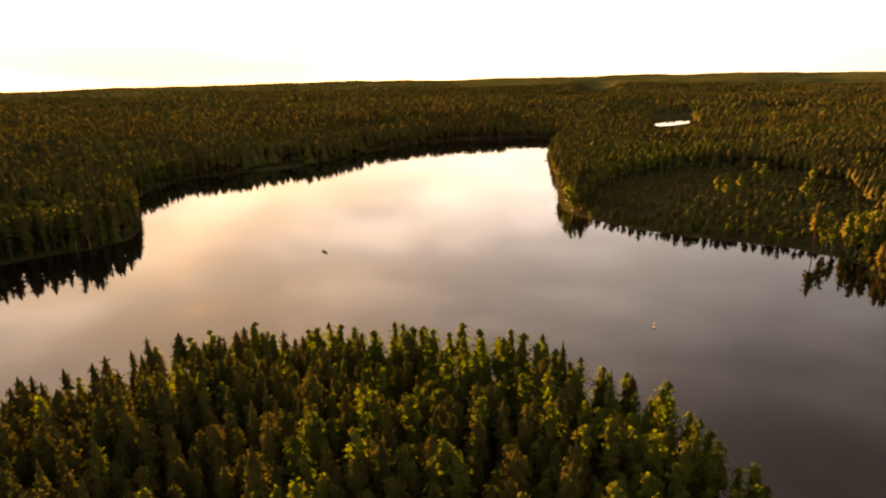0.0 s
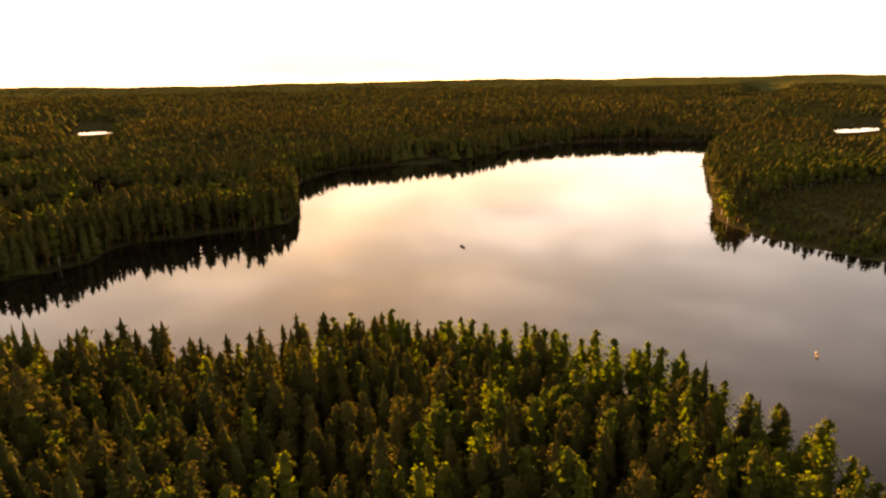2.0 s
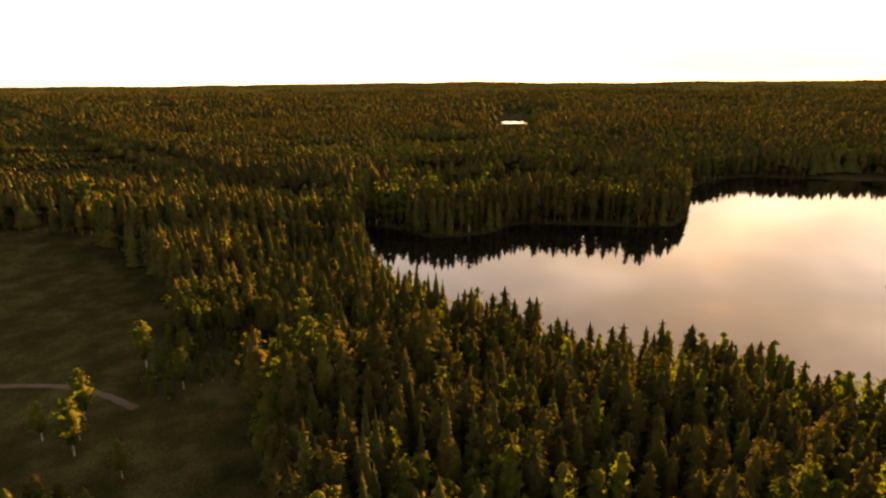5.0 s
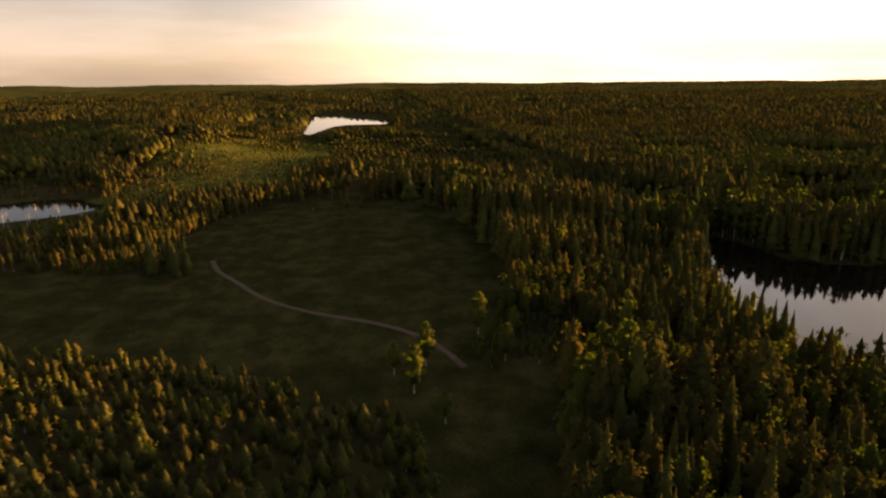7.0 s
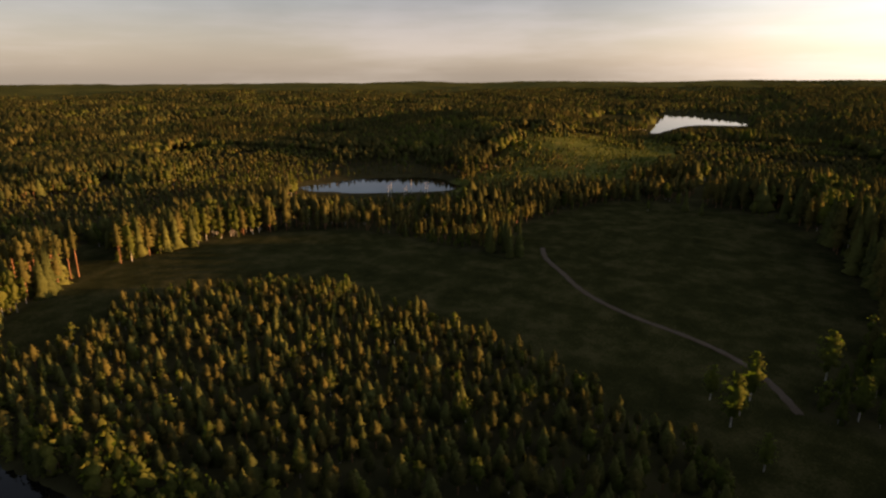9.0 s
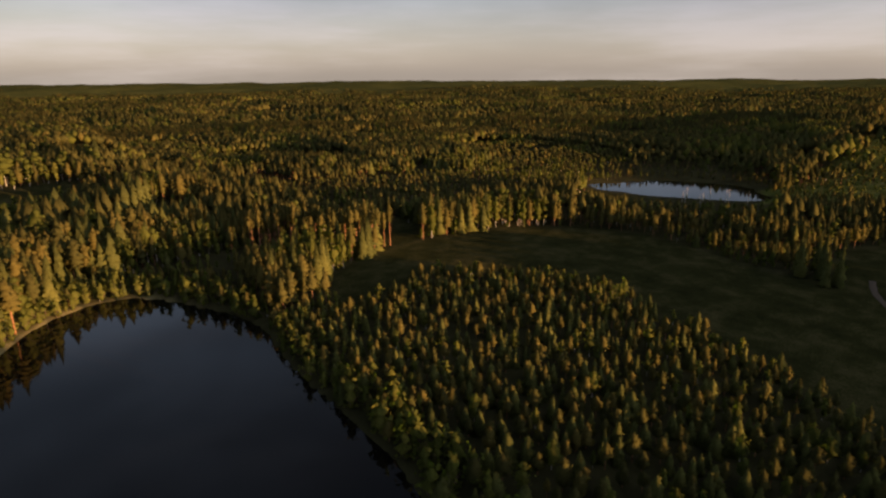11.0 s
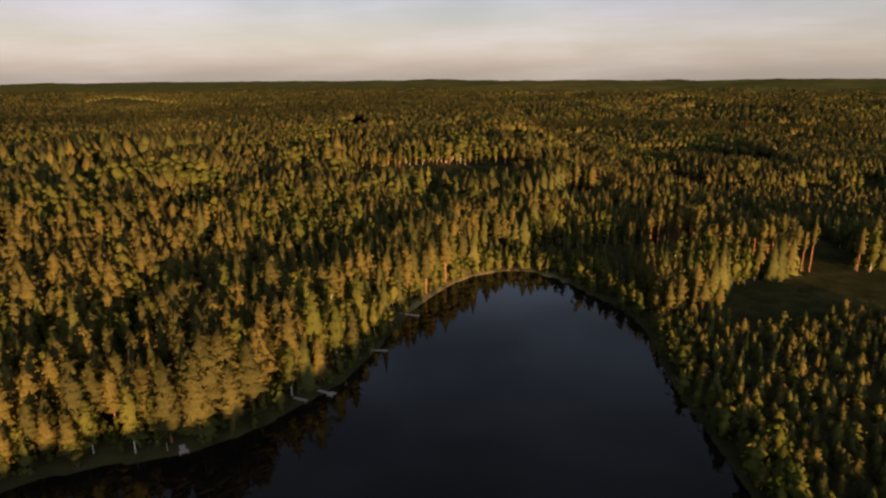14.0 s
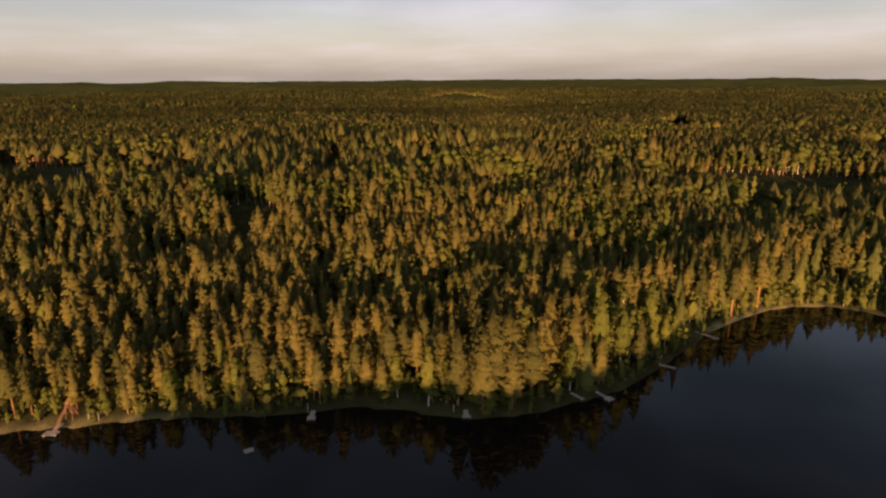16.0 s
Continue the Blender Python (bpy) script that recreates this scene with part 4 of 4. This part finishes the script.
for c, (kname, make, leaf, wood) in enumerate(KINDS):
    pairs = []
    for q in range(8):
        v, f, s, n = make(0)
        two = []
        for slot, mat, pname in ((1, wood, "trunk"), (0, leaf, "crown")):
            g = f[s == slot]
            used, inv = np.unique(g, return_inverse=True)
            two.append((pname, array_mesh(pname, v[used], inv.reshape(-1, 3), [mat], normals=n[used])))
        pairs.append(two)
    for i in np.flatnonzero(single & (nkind == c)):
        root = new(f"{kname}_tree")
        root.matrix_basis = Matrix.LocRotScale((nx[i], ny[i], nz[i]), Euler((0, 0, rng.uniform(0, 6.28))), (nw[i], nw[i], nh[i]))
        tagged(root, TREE_LABELS[kname], "tree", group=f"{kname} trees near the shore")
        for pname, me in pairs[rng.integers(0, 8)]:
            new(pname, me).parent = root


# ---- lone trees on the meadow ----
def lone_tree(kind, x, y, h, wide, label, group):
    kname, make, leaf, wood = KINDS[kind]
    v, f, s, n = make(0)
    root = new(f"{kname}_tree")
    root.matrix_basis = Matrix.LocRotScale((x, y, land_z(x, y) - 0.1), Euler((0, 0, rng.uniform(0, 6.28))), (h * wide, h * wide, h))
    tagged(root, label, "tree", group=group)
    for slot, mat, pname in ((1, wood, "trunk"), (0, leaf, "crown")):
        g = f[s == slot]
        used, inv = np.unique(g, return_inverse=True)
        new(pname, array_mesh(pname, v[used], inv.reshape(-1, 3), [mat], normals=n[used])).parent = root


for tx, ty, th in ((-170, 33, 14.5), (-150.5, 14.5, 13.5), (-136, 10, 14), (-147, 5.5, 10), (-121, 16, 9), (-142, 12, 8), (-165, 43, 11), (-150.5, 37, 12), (-158, 40, 9)):
    lone_tree(2, tx, ty, th, 1.65, "round lone birch with golden leaves beside the meadow track", "lone birches by the meadow")
for tx, ty, th in ((-170.5, -225, 17), (-178, -229.5, 18), (-174, -231, 14)):
    lone_tree(2, tx, ty, th, 1.1, "slim birch at the end of the meadow", "lone birches by the meadow")
for tx, ty, th in ((-241, -77, 15), (-245, -74, 17), (-249, -81, 18), (-247, -88, 16), (-254, -83, 17), (-253, -91, 15), (-260, -87, 16)):
    lone_tree(1, tx, ty, th, 1.15, "tall golden-lit spruce at the corner of the meadow", "spruces at the corner of the meadow")
lone_tree(1, -367, -12, 13, 1.4, "broad spruce alone at the far end of the meadow", "lone spruces at the meadow's end")
lone_tree(1, -359, -3, 9, 1.4, "small spruce alone at the far end of the meadow", "lone spruces at the meadow's end")
lone_tree(2, -362, -32, 7, 1.2, "small birch at the far end of the meadow", "lone birches by the meadow")


# ---- dead pines round the bog pond ----
def snag(x, y, h):
    root = new("dead_tree")
    root.matrix_basis = pose(x, y, land_z(x, y) - 0.3, random.uniform(-4, 4), random.uniform(-4, 4), random.uniform(0, 360))
    tagged(root, "bare pale dead pine trunk standing in the bog", "dead tree", group="dead pines at the bog pond")
    bm = bmesh.new()
    bmesh.ops.create_cone(bm, cap_ends=True, segments=8, radius1=0.22, radius2=0.06, depth=h, matrix=Matrix.Translation((0, 0, h / 2)))
    part("trunk", bm, BIRCH_BARK, root)
    for i in range(6):
        a, z = i * 2.4, h * (0.45 + 0.09 * i)
        bm = bmesh.new()
        bmesh.ops.create_cone(bm, cap_ends=True, segments=6, radius1=0.06, radius2=0.02, depth=1.3, matrix=Matrix.Translation((0.6 * math.cos(a), 0.6 * math.sin(a), z)) @ Euler((0, math.pi / 2 - 0.25, a), "XYZ").to_matrix().to_4x4())
        part("dead_branch", bm, BIRCH_BARK, root)


for sx, sy, sh in ((-345, -194, 11), (-332, -177, 10), (-367, -190, 11), (-372, -182, 9), (-364, -176, 10), (-372, -168, 9), (-352, -200, 8), (-346, -183, 9)):
    snag(sx, sy, sh)


# ---- meadow track ----
def track(points, width):
    line = spline(points, closed=False, steps=10)
    way = np.gradient(line, axis=0)
    side = np.stack([-way[:, 1], way[:, 0]], 1) / np.linalg.norm(way, axis=1)[:, None]
    cols = (-0.5, -0.34, -0.18, 0.0, 0.18, 0.34, 0.5)
    lift = (0.02, 0.10, 0.06, 0.14, 0.06, 0.10, 0.02)
    vs = []
    for c, up in zip(cols, lift):
        q = line + side * (c * width * (1 + 0.12 * np.sin(np.arange(len(line)) * 1.3)))[:, None]
        z = height_from(q[:, 0], q[:, 1], shore_distance(q[:, 0], q[:, 1])) + up + 0.06
        vs.append(np.column_stack([q, z]))
    k, m = len(line), len(cols)
    i = np.arange(k * m).reshape(m, k)
    q = np.stack([i[:-1, :-1], i[:-1, 1:], i[1:, 1:], i[1:, :-1]], -1).reshape(-1, 4)[:, ::-1]
    tagged(new("road", array_mesh("road", np.concatenate(vs), q, [TRACK_EARTH])), "dry earth track with two wheel ruts across the meadow", "track", kind="structure")


track([(-262, -68), (-246, -62), (-229, -51), (-214, -41.5), (-203, -31.5), (-192.5, -17), (-184.5, -2), (-176, 9.5), (-167, 17), (-158, 21.5), (-148, 25)], 2.2)


# ---- jetties, rafts and boats ----
def box(bm, size, at, turn=0.0, tilt=0.0, bevel=0.02):
    made = bmesh.ops.create_cube(bm, size=1.0, matrix=Matrix.Translation(at) @ Euler((0, tilt, turn)).to_matrix().to_4x4() @ Matrix.Diagonal((*size, 1)))
    if bevel:
        es = list({e for v in made["verts"] for e in v.link_edges})
        bmesh.ops.bevel(bm, geom=es, offset=bevel, segments=1, affect="EDGES")


def jetty(a, b, width, end=(0.0, 0.0), label="weathered grey wooden jetty at the lake bank"):
    """A boarded walk from a on the bank to b over the water, with a landing stage (length, width) at its end."""
    a, b = Vector((*a, 0)), Vector((*b, 0))
    turn, length = math.atan2(b.y - a.y, b.x - a.x), (b - a).length
    root = new("jetty")
    root.matrix_basis = Matrix.LocRotScale((a.x, a.y, 0.0), Euler((0, 0, turn)), None)
    tagged(root, label, "jetty", group="jetties on the lake")
    bm = bmesh.new()
    k = int(length / 0.2)
    for i in range(k):
        box(bm, (0.165, width * random.uniform(0.96, 1.04), 0.045), ((i + 0.5) * length / k, 0, 0.47 + random.uniform(-0.008, 0.008)), bevel=0.008)
    part("deck", bm, GREY_WOOD, root)
    for y in (-0.4 * width, 0.4 * width):
        bm = bmesh.new()
        box(bm, (length, 0.09, 0.14), (length / 2, y, 0.375))
        part("beam", bm, GREY_WOOD, root)
    for i in range(max(2, int(length / 2.5))):
        for y in (-0.46 * width, 0.46 * width):
            bm = bmesh.new()
            bmesh.ops.create_cone(bm, cap_ends=True, segments=8, radius1=0.075, radius2=0.07, depth=2.4, matrix=Matrix.Translation((0.4 + i * (length - 0.8) / max(1, int(length / 2.5) - 1), y, -0.62)))
            part("post", bm, GREY_WOOD, root)
    if end[0]:
        bm = bmesh.new()
        k = int(end[0] / 0.2)
        for i in range(k):
            box(bm, (0.165, end[1], 0.045), (length + (i + 0.5) * end[0] / k, 0, 0.475), bevel=0.008)
        part("landing_stage", bm, GREY_WOOD, root)
        for x in (0.25, end[0] - 0.25):
            for y in (-0.42 * end[1], 0.42 * end[1]):
                bm = bmesh.new()
                bmesh.ops.create_cone(bm, cap_ends=True, segments=8, radius1=0.09, radius2=0.08, depth=2.6, matrix=Matrix.Translation((length + x, y, -0.72)))
                part("post", bm, GREY_WOOD, root)
    return root


jetty((140.9, -66.6), (139.3, -63.6), 1.1, (2.0, 3.2), "pale jetty with a broad landing stage below a timber frame")
jetty((91.6, -99.4), (90.2, -97.2), 1.2, (1.6, 2.0), "short jetty with a small landing stage below bushes")
jetty((58.6, -117.6), (57.4, -115.6), 1.2, (1.3, 2.0), "short jetty with a small landing stage below bushes")
jetty((38.2, -137.9), (34.3, -136.3), 0.9)
jetty((32.6, -141.7), (29.4, -140.0), 0.9, (1.8, 2.2), "narrow jetty with a small landing stage")
jetty((21.5, -165.6), (16.2, -165.0), 0.9)
jetty((14.6, -194.6), (8.6, -192.4), 0.9, (1.2, 1.6), "narrow pale jetty with a small landing stage")
jetty((108.0, 553.0), (96.0, 563.0), 1.4, (3.0, 4.0), "jetty on the cape across the lake")


def boat(x, y, turn, length, hull_mat, label):
    """An open rowing boat: a shell of ribs from bow to stern, a gunwale and three thwarts."""
    root = new("rowing_boat")
    root.matrix_basis = pose(x, y, 0, 0, 0, turn)
    tagged(root, label, "boat", group="boats on the lake")
    bm = bmesh.new()
    rows = []
    for i in range(11):
        u = i / 10
        half = 0.68 * (length / 4.5) * (math.sin(math.pi * min(0.96, 0.16 + 0.84 * u)) ** 0.6)
        rise = 0.48 + 0.22 * (2 * u - 1) ** 2
        ring_v = []
        for side, depth in ((1, 1.0), (0.86, 0.35), (0.45, 0.05), (0, 0.0), (-0.45, 0.05), (-0.86, 0.35), (-1, 1.0)):
            ring_v.append(bm.verts.new(((u - 0.5) * length, side * half, -0.14 + depth * rise)))
        rows.append(ring_v)
    for p, q in zip(rows, rows[1:]):
        for i in range(6):
            bm.faces.new((p[i], q[i], q[i + 1], p[i + 1]))
    bm.faces.new(rows[0])
    bm.faces.new(rows[-1][::-1])
    bmesh.ops.solidify(bm, geom=bm.faces[:], thickness=0.035)
    part("hull", bm, hull_mat, root)
    for u in (-0.28, 0.0, 0.26):
        bm = bmesh.new()
        box(bm, (0.24, 1.12 * length / 4.5, 0.035), (u * length, 0, 0.22))
        part("thwart", bm, GREY_WOOD, root)
    for side in (-1, 1):
        bm = bmesh.new()
        box(bm, (2.2, 0.05, 0.04), (0.1, side * 0.34, 0.42), side * 0.1)
        part("oar", bm, GREY_WOOD, root)


boat(-58.1, 273.6, -54, 4.8, DARK_HULL, "dark open rowing boat drifting on the lake")
boat(67.0, 180.0, 75, 3.6, PALE_HULL, "pale open rowing boat drifting on the lake")


def raft(x, y, turn):
    root = new("swimming_raft")
    root.matrix_basis = pose(x, y, 0, 0, 0, turn)
    tagged(root, "small grey boarded raft floating off the bank", "raft")
    bm = bmesh.new()
    for i in range(11):
        box(bm, (0.17, 1.5, 0.05), (-0.95 + 0.19 * i, 0, 0.27), bevel=0.01)
    part("deck", bm, GREY_WOOD, root)
    for y1 in (-0.5, 0.5):
        bm = bmesh.new()
        bmesh.ops.create_cone(bm, cap_ends=True, segments=12, radius1=0.24, radius2=0.24, depth=2.0, matrix=Matrix.Translation((0, y1, 0.02)) @ Euler((0, math.pi / 2, 0)).to_matrix().to_4x4())
        part("float", bm, DARK_HULL, root)


raft(93.5, -80.0, 60)


# ---- things on the banks ----
def timber_frame(x, y, turn, fall):
    """A red-brown frame of poles with a ramp that runs down over the jetty; fall: the ramp's reach and its lower end's height."""
    base = land_z(x, y) - 0.1
    root = new("timber_frame")
    root.matrix_basis = pose(x, y, base, 0, 0, turn)
    tagged(root, "red-brown timber frame with a ramp down to the jetty", "timber frame")

    def pole(name, a, b, r):
        a, b = Vector(a), Vector(b)
        bm = bmesh.new()
        bmesh.ops.create_cone(bm, cap_ends=True, segments=8, radius1=r, radius2=0.85 * r, depth=(b - a).length, matrix=Matrix.Translation((a + b) / 2) @ (b - a).to_track_quat("Z", "Y").to_matrix().to_4x4())
        part(name, bm, RED_WOOD, root)

    top = 4.4
    for side in (-0.7, 0.7):
        pole("leg", (-1.7, side * 1.3, 0), (0, side, top), 0.06)
        pole("leg", (0.5, side * 1.3, 0), (0, side, top), 0.06)
        pole("ramp_rail", (0, side * 0.5, top), (fall[0], side * 0.5, fall[1] + 0.05), 0.045)
        pole("brace", (-1.1, side, 1.6), (0.3, side, 1.6), 0.07)
    for i in range(7):
        u = i / 7
        pole("rung", (-1.7 + 1.7 * u, -0.9, top * u), (-1.7 + 1.7 * u, 0.9, top * u), 0.05)
    bm = bmesh.new()
    reach, drop = fall[0], top - fall[1]
    for i in range(19):
        u = (i + 0.5) / 19
        box(bm, (0.12, 0.72, 0.04), (reach * u, 0, top - drop * u), 0.0, math.atan2(drop, reach), 0.008)
    part("ramp", bm, RED_WOOD, root)
    pole("ridge_pole", (0, -1.0, top), (0, 1.0, top), 0.10)


timber_frame(141.0, -68.6, math.degrees(math.atan2(4.6, -1.7)), (5.0, 0.3))


def pale_post(x, y, h):
    root = new("pale_post")
    root.matrix_basis = pose(x, y, land_z(x, y) - 0.3, 0, 0, 0)
    tagged(root, "pale upright pole on the lake bank", "post", group="posts on the bank")
    bm = bmesh.new()
    bmesh.ops.create_cone(bm, cap_ends=True, segments=10, radius1=0.095, radius2=0.08, depth=h, matrix=Matrix.Translation((0, 0, h / 2)))
    part("shaft", bm, GREY_WOOD, root)
    bm = bmesh.new()
    bmesh.ops.create_cone(bm, cap_ends=True, segments=10, radius1=0.085, radius2=0.02, depth=0.14, matrix=Matrix.Translation((0, 0, h + 0.08)))
    part("cap", bm, GREY_WOOD, root)


# poles added where pale birch trunks stand on the bank
for px1, py1, ph1 in ((137.0, -70.6, 2.6), (136.2, -71.4, 3.2), (134.6, -71.6, 2.2)):
    pale_post(px1, py1, ph1)
pale_post(92.6, -98.6, 2.4)
pale_post(60.9, -115.6, 2.2)
pale_post(20.8, -168.2, 2.0)


def cabin(x, y, turn):
    """A small log cabin with a gabled roof, half hidden by trees."""
    root = new("log_cabin")
    root.matrix_basis = pose(x, y, land_z(x, y) - 0.2, 0, 0, turn)
    tagged(root, "small brown log cabin half hidden among lakeside pines", "cabin")
    for i in range(11):
        for y1 in (-2.0, 2.0):
            bm = bmesh.new()
            bmesh.ops.create_cone(bm, cap_ends=True, segments=8, radius1=0.12, radius2=0.12, depth=5.4, matrix=Matrix.Translation((0, y1, 0.2 + 0.21 * i)) @ Euler((0, math.pi / 2, 0)).to_matrix().to_4x4())
            part("log", bm, TRACK_EARTH, root)
        for x1 in (-2.5, 2.5):
            bm = bmesh.new()
            bmesh.ops.create_cone(bm, cap_ends=True, segments=8, radius1=0.12, radius2=0.12, depth=4.4, matrix=Matrix.Translation((x1, 0, 0.3 + 0.21 * i)) @ Euler((math.pi / 2, 0, 0)).to_matrix().to_4x4())
            part("log", bm, TRACK_EARTH, root)
    for side in (-1, 1):
        bm = bmesh.new()
        box(bm, (6.2, 3.0, 0.12), (0, side * 1.25, 3.1), 0.0, 0.0, 0.02)
        bmesh.ops.rotate(bm, verts=bm.verts, cent=(0, side * 1.25, 3.1), matrix=Matrix.Rotation(-side * 0.6, 3, "X"))
        part("roof_slope", bm, GREY_WOOD, root)


cabin(113.5, -103.0, 35)
